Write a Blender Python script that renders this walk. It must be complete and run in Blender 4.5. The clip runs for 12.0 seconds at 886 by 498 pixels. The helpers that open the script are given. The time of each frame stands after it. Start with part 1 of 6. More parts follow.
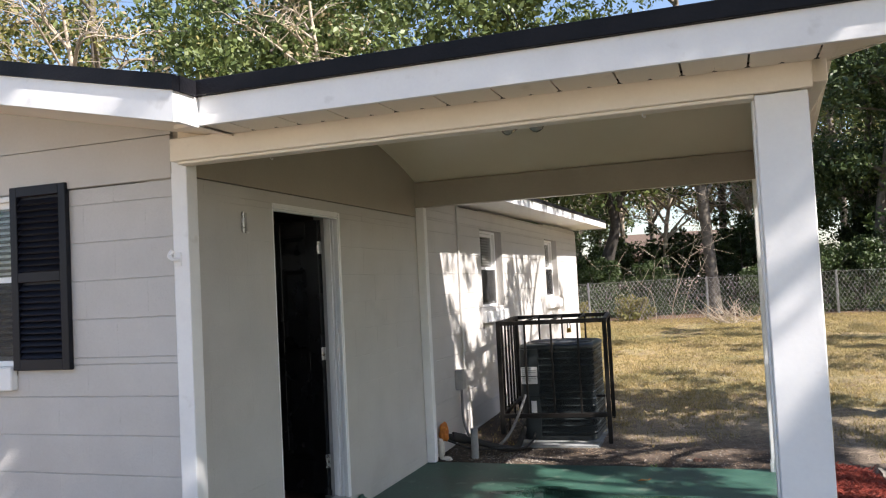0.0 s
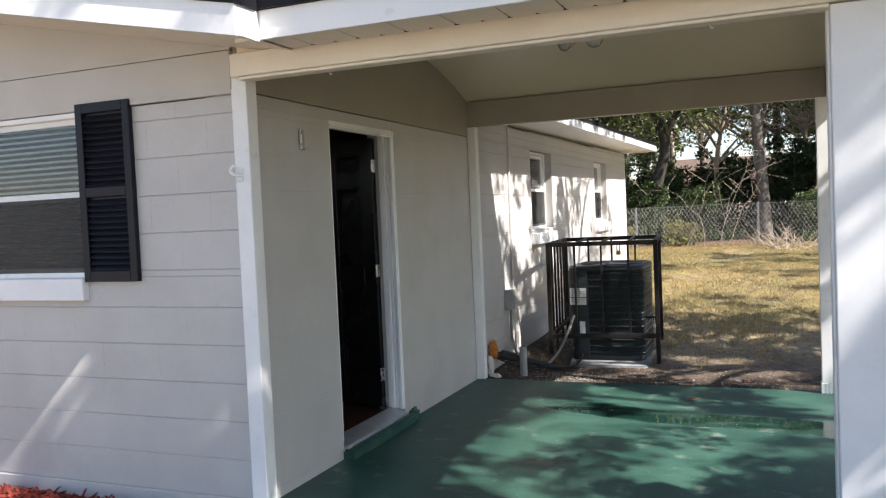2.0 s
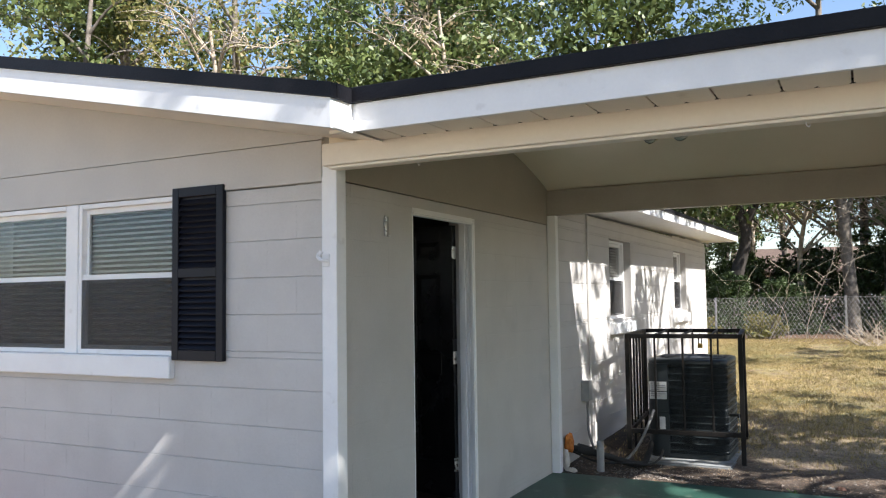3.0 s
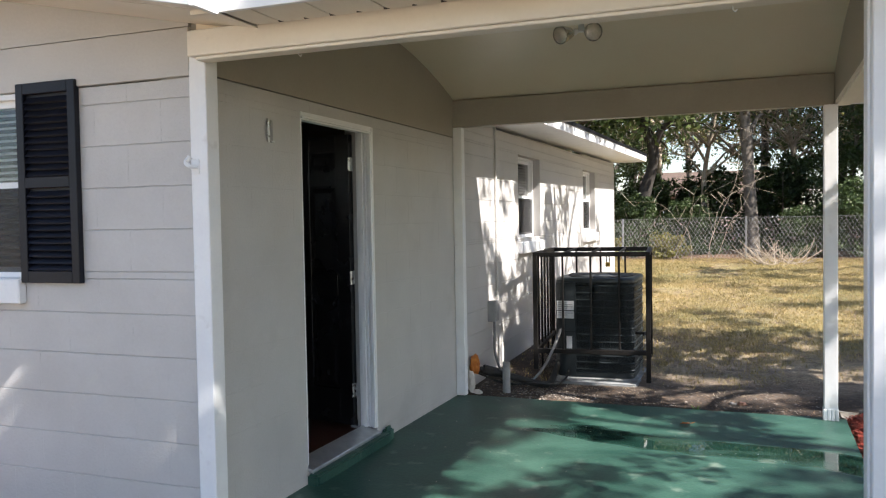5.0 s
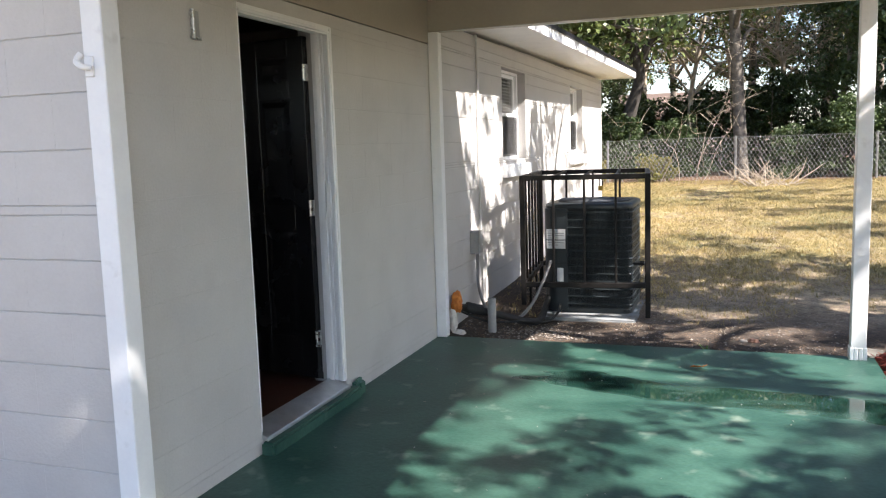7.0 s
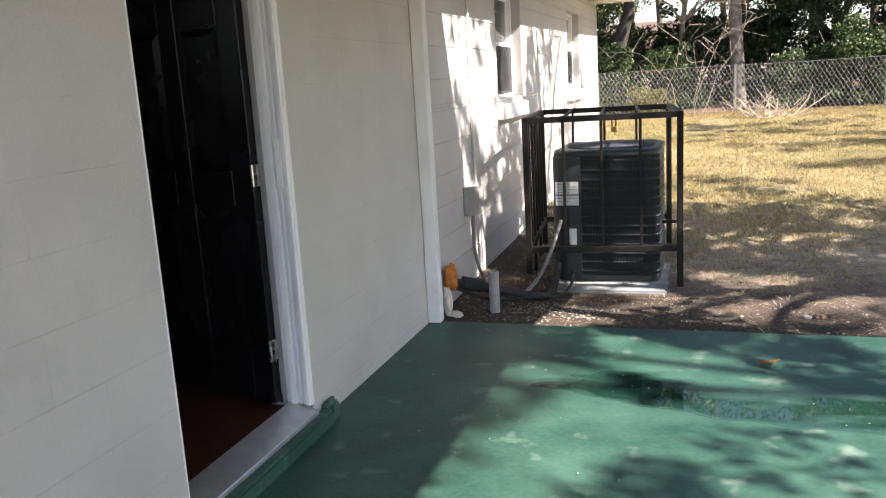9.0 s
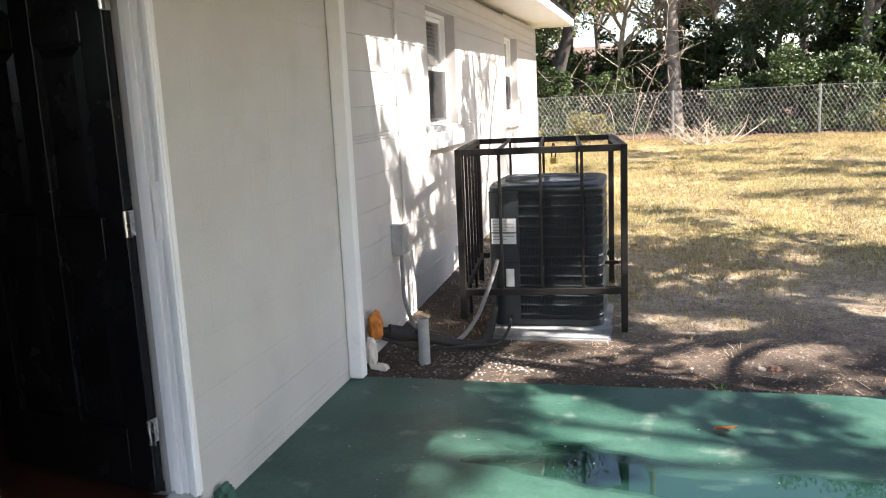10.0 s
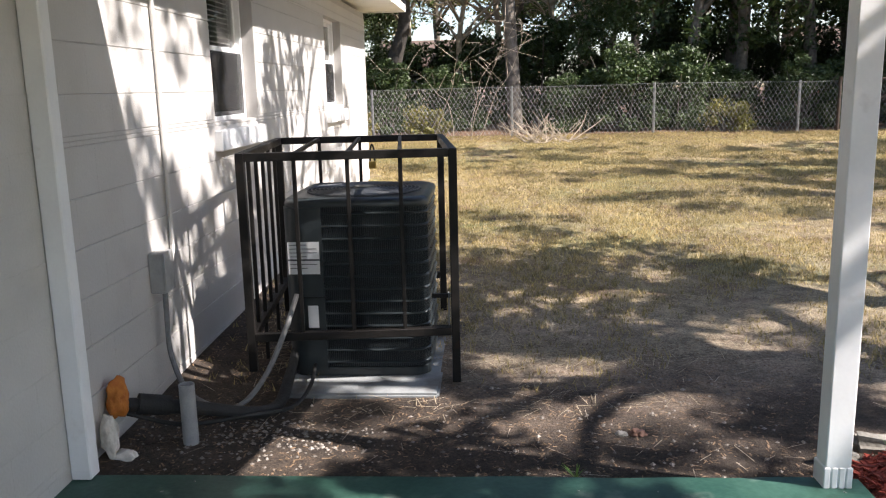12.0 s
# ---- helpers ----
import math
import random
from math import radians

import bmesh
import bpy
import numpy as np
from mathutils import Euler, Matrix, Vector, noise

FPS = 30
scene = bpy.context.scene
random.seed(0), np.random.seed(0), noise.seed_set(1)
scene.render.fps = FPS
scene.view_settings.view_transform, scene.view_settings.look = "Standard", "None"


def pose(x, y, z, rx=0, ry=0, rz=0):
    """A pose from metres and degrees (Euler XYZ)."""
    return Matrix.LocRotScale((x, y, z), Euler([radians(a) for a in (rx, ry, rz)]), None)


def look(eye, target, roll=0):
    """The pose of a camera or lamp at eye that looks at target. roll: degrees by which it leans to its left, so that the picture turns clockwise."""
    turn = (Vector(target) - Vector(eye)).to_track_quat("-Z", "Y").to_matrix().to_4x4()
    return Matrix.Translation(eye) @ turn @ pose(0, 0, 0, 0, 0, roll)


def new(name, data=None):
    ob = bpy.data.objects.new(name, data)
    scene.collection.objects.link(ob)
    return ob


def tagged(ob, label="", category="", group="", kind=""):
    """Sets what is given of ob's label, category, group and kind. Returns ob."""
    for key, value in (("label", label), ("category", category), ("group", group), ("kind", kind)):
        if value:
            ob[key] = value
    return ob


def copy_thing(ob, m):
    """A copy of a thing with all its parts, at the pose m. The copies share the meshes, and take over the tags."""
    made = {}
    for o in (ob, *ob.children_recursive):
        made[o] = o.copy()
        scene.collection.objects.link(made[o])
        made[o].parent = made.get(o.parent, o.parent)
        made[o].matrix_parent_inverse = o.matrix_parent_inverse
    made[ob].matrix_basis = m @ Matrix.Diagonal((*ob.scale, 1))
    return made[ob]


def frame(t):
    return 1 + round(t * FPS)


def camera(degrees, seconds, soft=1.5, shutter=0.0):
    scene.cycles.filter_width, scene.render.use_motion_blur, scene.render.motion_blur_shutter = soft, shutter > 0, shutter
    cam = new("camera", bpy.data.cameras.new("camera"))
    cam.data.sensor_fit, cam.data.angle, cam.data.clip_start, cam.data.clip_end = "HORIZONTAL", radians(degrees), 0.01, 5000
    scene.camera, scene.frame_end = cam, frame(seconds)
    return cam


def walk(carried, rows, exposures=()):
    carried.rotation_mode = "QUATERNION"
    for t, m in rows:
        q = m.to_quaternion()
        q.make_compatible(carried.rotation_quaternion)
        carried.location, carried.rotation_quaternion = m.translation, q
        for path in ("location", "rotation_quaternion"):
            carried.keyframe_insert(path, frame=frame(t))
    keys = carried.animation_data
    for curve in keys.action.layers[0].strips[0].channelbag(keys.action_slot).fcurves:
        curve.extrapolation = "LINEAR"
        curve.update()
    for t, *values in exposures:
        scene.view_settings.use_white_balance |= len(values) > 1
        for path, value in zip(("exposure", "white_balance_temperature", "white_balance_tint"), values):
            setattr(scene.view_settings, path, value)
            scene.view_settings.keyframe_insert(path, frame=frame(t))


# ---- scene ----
cam = camera(57.0, 12.0, soft=1.2)
EXPOSURES = [(0.0, 1.25, 6450, 15), (1.5, 1.55, 6500, 14), (2.0, 1.35, 6350, 14), (2.5, 1.25, 6200, 13), (3.5, 1.3, 6150, 12), (5.5, 1.5, 6350, 14), (7.0, 1.8, 6350, 15), (9.0, 1.95, 6550, 16), (10.0, 2.2, 6550, 16), (10.6, 2.22, 6500, 16), (11.2, 1.6, 6400, 16), (12.0, 1.4, 6350, 16)]
PATH = [
    (0, (0.036, 0.075, 1.55), (-0.616, 1.964, 1.643), -2.9),
    (0.5, (0.034, 0.098, 1.532), (-0.521, 2.019, 1.527), -2.5),
    (1, (0.06, 0.093, 1.482), (-0.458, 2.021, 1.371), -2.9),
    (1.5, (0.051, 0.072, 1.474), (-0.499, 1.989, 1.316), -2.8),
    (2, (-0.021, 0.024, 1.508), (-0.78, 1.872, 1.423), -2.5),
    (2.5, (-0.062, -0.007, 1.531), (-0.954, 1.783, 1.575), -1.3),
    (3, (-0.078, 0.01, 1.55), (-0.989, 1.786, 1.67), -0.8),
    (3.5, (-0.087, 0.055, 1.533), (-0.972, 1.847, 1.6), -1.8),
    (3.7, (-0.084, 0.075, 1.513), (-0.926, 1.889, 1.52), -2.1),
    (5.3, (-0.243, 0.511, 1.489), (-0.934, 2.387, 1.422), -1.4),
    (5.5, (-0.309, 0.552, 1.505), (-0.962, 2.442, 1.484), -1.7),
    (6, (-0.366, 0.755, 1.48), (-0.943, 2.67, 1.462), -2.1),
    (6.5, (-0.345, 0.953, 1.478), (-1.0, 2.839, 1.361), -2.4),
    (7, (-0.442, 1.197, 1.443), (-1.115, 3.064, 1.194), -1.8),
    (7.2, (-0.506, 1.299, 1.462), (-1.171, 3.157, 1.135), -1.1),
    (8.8, (-0.835, 2.235, 1.412), (-1.556, 4.058, 1.02), -2.9),
    (9, (-0.921, 2.361, 1.449), (-1.545, 4.219, 1.05), -3.4),
    (9.5, (-0.986, 2.601, 1.488), (-1.461, 4.509, 1.118), -3.9),
    (10, (-0.979, 2.882, 1.489), (-1.466, 4.789, 1.131), -2.6),
    (10.5, (-1.035, 3.164, 1.471), (-1.388, 5.093, 1.08), -2.4),
    (11, (-1.034, 3.463, 1.48), (-1.078, 5.422, 1.078), -2.8),
    (11.5, (-0.931, 3.796, 1.486), (-0.896, 5.76, 1.11), -1.6),
    (12, (-0.943, 4.074, 1.465), (-1.058, 6.033, 1.078), -1.3),
]
walk(cam, [(t, look(eye, target, roll)) for t, eye, target, roll in PATH], EXPOSURES)

# ---- world and sun ----
SUN = Vector((1.04, -0.27, 1.0)).normalized()
world = bpy.data.worlds.new("sky")
scene.world = world
world.use_nodes = True
_wn = world.node_tree.nodes
_sky = _wn.new("ShaderNodeTexSky")
_sky.sky_type = "NISHITA"
_sky.sun_disc = False
_sky.sun_elevation = math.asin(SUN.z)
_sky.sun_rotation = math.atan2(SUN.x, SUN.y)
_wn["Background"].inputs["Strength"].default_value = 0.10
world.node_tree.links.new(_sky.outputs[0], _wn["Background"].inputs["Color"])
sun = new("sun", bpy.data.lights.new("sun", "SUN"))
sun.data.energy, sun.data.angle, sun.data.color = 5.0, radians(0.5), (1.0, 0.94, 0.85)
sun.matrix_world = look(SUN * 60, (0, 0, 0))


# ---- materials ----
def material(name, a, b, scale=8.0, rough=0.6, bump=0.1, fine=120.0, metal=0.0, island=False, each=False, spec=0.5,
             stains=None, stain_scale=1.5, stain_at=(0.55, 0.75), coat=0.0, translucent=0.0):
    """Two colours mixed by coarse and fine noise at real-world size, with fine relief and stains."""
    m = bpy.data.materials.new(name)
    m.use_nodes = True
    n, l = m.node_tree.nodes, m.node_tree.links
    p = n["Principled BSDF"]
    geo = n.new("ShaderNodeNewGeometry")
    big, small = n.new("ShaderNodeTexNoise"), n.new("ShaderNodeTexNoise")
    for tex, sc, det in ((big, scale, 4), (small, fine, 3)):
        tex.inputs["Scale"].default_value, tex.inputs["Detail"].default_value = sc, det
        l.new(geo.outputs["Position"], tex.inputs["Vector"])
    add = n.new("ShaderNodeMath")
    add.operation = "MULTIPLY_ADD"
    add.inputs[1].default_value = 0.35
    l.new(small.outputs["Fac"], add.inputs[0])
    l.new(big.outputs["Fac"], add.inputs[2])
    ramp = n.new("ShaderNodeMapRange")
    ramp.inputs["From Min"].default_value, ramp.inputs["From Max"].default_value = 0.45, 0.9
    src = add.outputs[0]
    if island or each:
        mix0 = n.new("ShaderNodeMath")
        mix0.operation = "MULTIPLY_ADD"
        mix0.inputs[1].default_value = 0.7 if island else 0.35
        info = n.new("ShaderNodeObjectInfo") if each else geo
        l.new(info.outputs["Random"] if each else geo.outputs["Random Per Island"], mix0.inputs[0])
        l.new(add.outputs[0], mix0.inputs[2])
        src = mix0.outputs[0]
        ramp.inputs["From Max"].default_value = 1.5 if island else 1.2
    l.new(src, ramp.inputs["Value"])
    mix = n.new("ShaderNodeMix")
    mix.data_type = "RGBA"
    mix.inputs[6].default_value, mix.inputs[7].default_value = (*a, 1), (*b, 1)
    l.new(ramp.outputs[0], mix.inputs[0])
    col = mix.outputs[2]
    if stains:
        st = n.new("ShaderNodeTexNoise")
        st.inputs["Scale"].default_value, st.inputs["Detail"].default_value = stain_scale, 8
        l.new(geo.outputs["Position"], st.inputs["Vector"])
        sr = n.new("ShaderNodeMapRange")
        sr.inputs["From Min"].default_value, sr.inputs["From Max"].default_value = stain_at
        l.new(st.outputs["Fac"], sr.inputs["Value"])
        mix2 = n.new("ShaderNodeMix")
        mix2.data_type = "RGBA"
        mix2.inputs[7].default_value = (*stains, 1)
        l.new(sr.outputs[0], mix2.inputs[0])
        l.new(col, mix2.inputs[6])
        col = mix2.outputs[2]
    l.new(col, p.inputs["Base Color"])
    rr = n.new("ShaderNodeMapRange")
    rr.inputs["To Min"].default_value, rr.inputs["To Max"].default_value = max(rough - 0.1, 0.02), min(rough + 0.1, 1)
    l.new(big.outputs["Fac"], rr.inputs["Value"])
    l.new(rr.outputs[0], p.inputs["Roughness"])
    p.inputs["Metallic"].default_value = metal
    p.inputs["Specular IOR Level"].default_value = spec
    p.inputs["Coat Weight"].default_value = coat
    if bump:
        bp = n.new("ShaderNodeBump")
        bp.inputs["Strength"].default_value, bp.inputs["Distance"].default_value = bump, 0.01
        l.new(small.outputs["Fac"], bp.inputs["Height"])
        l.new(bp.outputs[0], p.inputs["Normal"])
    if translucent:
        tr, ms = n.new("ShaderNodeBsdfTranslucent"), n.new("ShaderNodeMixShader")
        l.new(col, tr.inputs["Color"])
        ms.inputs[0].default_value = translucent
        l.new(p.outputs[0], ms.inputs[1])
        l.new(tr.outputs[0], ms.inputs[2])
        l.new(ms.outputs[0], n["Material Output"].inputs["Surface"])
    return m


WALL = material("painted_block", (0.51, 0.492, 0.47), (0.58, 0.56, 0.535), 3, 0.45, 0.25, 90, stains=(0.43, 0.415, 0.395), stain_scale=2.2, stain_at=(0.6, 0.9))
MORTAR = material("painted_mortar", (0.42, 0.405, 0.388), (0.49, 0.473, 0.453), 6, 0.7, 0.3)
BOARD = material("painted_siding", (0.49, 0.465, 0.435), (0.55, 0.525, 0.49), 2, 0.42, 0.12, 60)
WHITE = material("white_trim_paint", (0.82, 0.82, 0.82), (0.89, 0.89, 0.88), 5, 0.42, 0.035, 70, stains=(0.46, 0.43, 0.39), stain_scale=9, stain_at=(0.64, 0.95))
CREAM = material("cream_soffit_paint", (0.83, 0.76, 0.65), (0.89, 0.82, 0.71), 4, 0.5, 0.12, 60, stains=(0.5, 0.42, 0.33), stain_scale=5, stain_at=(0.66, 0.9))
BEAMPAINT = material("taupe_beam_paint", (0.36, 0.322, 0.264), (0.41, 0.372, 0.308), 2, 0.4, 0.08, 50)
CEIL = material("ceiling_paint", (0.80, 0.69, 0.525), (0.84, 0.74, 0.58), 2, 0.38, 0.1, 50)
BLACKROOF = material("black_drip_edge", (0.005, 0.005, 0.007), (0.010, 0.010, 0.013), 6, 0.5, 0.2, 80, spec=0.2)
SHINGLE = material("asphalt_shingle", (0.03, 0.03, 0.032), (0.07, 0.068, 0.066), 20, 0.9, 0.6, 200)
SHUTTER = material("black_shutter_paint", (0.005, 0.006, 0.011), (0.010, 0.011, 0.019), 6, 0.42, 0.06, spec=0.28)
DOORBLACK = material("black_door_paint", (0.005, 0.005, 0.006), (0.010, 0.010, 0.012), 5, 0.26, 0.05, 60, spec=0.32)
CHROME = material("worn_steel", (0.6, 0.6, 0.58), (0.72, 0.72, 0.7), 30, 0.28, 0.05, metal=1.0)
ALU = material("aluminium_threshold", (0.5, 0.5, 0.5), (0.66, 0.66, 0.66), 14, 0.38, 0.1, metal=0.8)
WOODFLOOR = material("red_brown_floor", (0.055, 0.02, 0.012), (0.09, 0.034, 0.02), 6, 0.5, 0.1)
# rooms coloured dark to stand in for their lack of light
ROOMWALL = material("darkened_room_paint", (0.09, 0.075, 0.06), (0.13, 0.11, 0.09), 3, 0.7, 0.1)
ACBODY = material("condenser_paint", (0.015, 0.020, 0.0225), (0.026, 0.033, 0.036), 7, 0.36, 0.08, 60)
# condenser paint again, darkened for the shade between the louvers
ACFIN = material("condenser_paint_shaded", (0.012, 0.0155, 0.0175), (0.020, 0.0255, 0.0285), 9, 0.42, 0.08, 60, spec=0.3)
ACCOIL = material("condenser_coil", (0.003, 0.0035, 0.004), (0.007, 0.008, 0.0085), 60, 0.6, 0.2)
IRON = material("rusty_black_iron", (0.005, 0.0045, 0.004), (0.012, 0.0095, 0.008), 14, 0.55, 0.35, 120, spec=0.3, stains=(0.05, 0.024, 0.013), stain_scale=9, stain_at=(0.64, 0.9))
PAD = material("grey_condenser_pad", (0.20, 0.215, 0.22), (0.30, 0.31, 0.31), 9, 0.85, 0.4, stains=(0.13, 0.11, 0.09), stain_scale=5)
CONCRETE = material("old_concrete", (0.20, 0.19, 0.175), (0.40, 0.385, 0.36), 7, 0.85, 0.5, 70, stains=(0.16, 0.14, 0.12), stain_scale=6)
STONE = material("weathered_edging_stone", (0.12, 0.11, 0.09), (0.31, 0.29, 0.255), 9, 0.9, 0.6, 60, stains=(0.07, 0.065, 0.045), stain_scale=7)
WHIP = material("grey_flex_conduit", (0.13, 0.13, 0.13), (0.20, 0.20, 0.20), 40, 0.5, 0.3)
DARKGREY = material("dark_grey_wire", (0.05, 0.055, 0.06), (0.09, 0.095, 0.10), 20, 0.45, 0)
GREY = material("grey_conduit", (0.28, 0.28, 0.28), (0.40, 0.40, 0.39), 12, 0.5, 0.1)
RUBBER = material("black_pipe_insulation", (0.012, 0.012, 0.012), (0.03, 0.029, 0.028), 16, 0.75, 0.4)
FOAM = material("orange_spray_foam", (0.40, 0.11, 0.014), (0.58, 0.21, 0.03), 22, 0.7, 0.6, 60)
RAG = material("white_foam_lump", (0.6, 0.55, 0.48), (0.75, 0.70, 0.63), 22, 0.8, 0.6, 60)
PAPER = material("label_paper", (0.6, 0.6, 0.6), (0.7, 0.7, 0.7), 20, 0.6, 0)
INK = material("label_ink", (0.05, 0.05, 0.06), (0.09, 0.09, 0.1), 20, 0.6, 0)
BLIND = material("blind_slat", (0.60, 0.575, 0.535), (0.70, 0.675, 0.63), 12, 0.55, 0)
RUSTPIPE = material("rusty_pipe", (0.035, 0.026, 0.02), (0.085, 0.058, 0.04), 14, 0.8, 0.4)
GALV = material("galvanised_steel", (0.22, 0.225, 0.22), (0.36, 0.36, 0.35), 20, 0.5, 0.1, metal=0.5)
MULCH = material("red_mulch", (0.075, 0.012, 0.008), (0.31, 0.048, 0.026), 18, 0.9, 0.5, island=True)
MULCHBED = material("red_mulch_bed", (0.10, 0.022, 0.015), (0.26, 0.055, 0.03), 30, 0.95, 0.9, 90)
BARK = material("tree_bark", (0.085, 0.072, 0.058), (0.23, 0.20, 0.165), 9, 0.9, 0.8, 40)
DARKBARK = material("dark_bark", (0.022, 0.019, 0.016), (0.07, 0.06, 0.05), 9, 0.9, 0.8, 40)
TANLEAF = material("tan_dead_leaf", (0.22, 0.17, 0.09), (0.46, 0.38, 0.22), 0.6, 0.7, 0, island=True, translucent=0.3)
# near-black colour standing in for the shade inside the soffit gaps
GAPDARK = material("dark_gap_backing", (0.018, 0.013, 0.009), (0.05, 0.037, 0.026), 8, 0.9, 0.3)
TWIG = material("dry_twig", (0.32, 0.26, 0.19), (0.52, 0.44, 0.34), 9, 0.9, 0.3)
LEAF = material("glossy_leaf", (0.034, 0.068, 0.014), (0.18, 0.22, 0.07), 0.8, 0.46, 0, island=True, translucent=0.18)
DARKLEAF = material("dark_leaf", (0.018, 0.040, 0.011), (0.075, 0.11, 0.03), 0.6, 0.5, 0, island=True, translucent=0.15)
YELLOWLEAF = material("yellow_green_leaf", (0.12, 0.13, 0.03), (0.26, 0.23, 0.07), 0.6, 0.6, 0, island=True, translucent=0.3)
DRYLEAF = material("dry_brown_leaf", (0.13, 0.075, 0.035), (0.30, 0.19, 0.09), 0.6, 0.8, 0, island=True)
GRASS = material("dry_grass", (0.095, 0.092, 0.026), (0.56, 0.43, 0.19), 1.2, 0.75, 0, island=True, translucent=0.25)
THATCH = material("dry_thatch", (0.10, 0.08, 0.052), (0.54, 0.45, 0.31), 1.5, 0.85, 0, island=True)
GREENBLADE = material("green_blade", (0.07, 0.15, 0.03), (0.16, 0.27, 0.06), 6, 0.45, 0, island=True, translucent=0.25)
YUCCA = material("yucca_leaf", (0.035, 0.07, 0.04), (0.09, 0.14, 0.08), 12, 0.45, 0.05, island=True)
LITTER = material("leaf_litter", (0.035, 0.024, 0.016), (0.30, 0.20, 0.12), 20, 0.9, 0.2, island=True)
GRAVEL = material("pale_gravel", (0.10, 0.085, 0.07), (0.36, 0.32, 0.28), 20, 0.9, 0.2, island=True)
CLAP = material("white_clapboard", (0.50, 0.50, 0.50), (0.62, 0.62, 0.61), 3, 0.6, 0.2, 40, stains=(0.4, 0.38, 0.35), stain_scale=2)
BRICKRED = material("distant_brick", (0.20, 0.10, 0.07), (0.32, 0.19, 0.14), 9, 0.9, 0.3)
BROWNROOF = material("brown_shingle", (0.09, 0.06, 0.045), (0.15, 0.105, 0.08), 9, 0.9, 0.3)
TAN = material("distant_tan_wall", (0.40, 0.33, 0.25), (0.5, 0.42, 0.33), 2, 0.85, 0.1)
OCHRE = material("brass_padlock", (0.35, 0.24, 0.06), (0.45, 0.32, 0.10), 30, 0.35, 0, metal=0.8)


def glass_pane(name, tint=(0.9, 0.93, 0.92)):
    m = bpy.data.materials.new(name)
    m.use_nodes = True
    p = m.node_tree.nodes["Principled BSDF"]
    p.inputs["Base Color"].default_value = (*tint, 1)
    p.inputs["Roughness"].default_value = 0.02
    p.inputs["Transmission Weight"].default_value = 1.0
    p.inputs["IOR"].default_value = 1.45
    return m


GLASS = glass_pane("window_glass")
SCREEN = bpy.data.materials.new("insect_screen")
SCREEN.use_nodes = True
_n = SCREEN.node_tree.nodes
_n["Principled BSDF"].inputs["Base Color"].default_value = (0.03, 0.03, 0.032, 1)
_n["Principled BSDF"].inputs["Alpha"].default_value = 0.5
BULB = material("silvered_bulb", (0.62, 0.60, 0.57), (0.74, 0.72, 0.68), 30, 0.22, 0.1, 60, metal=0.9)
LENS = material("bulb_lens", (0.55, 0.53, 0.48), (0.75, 0.72, 0.66), 30, 0.2, 0.4, 90, metal=0.6, coat=0.6)


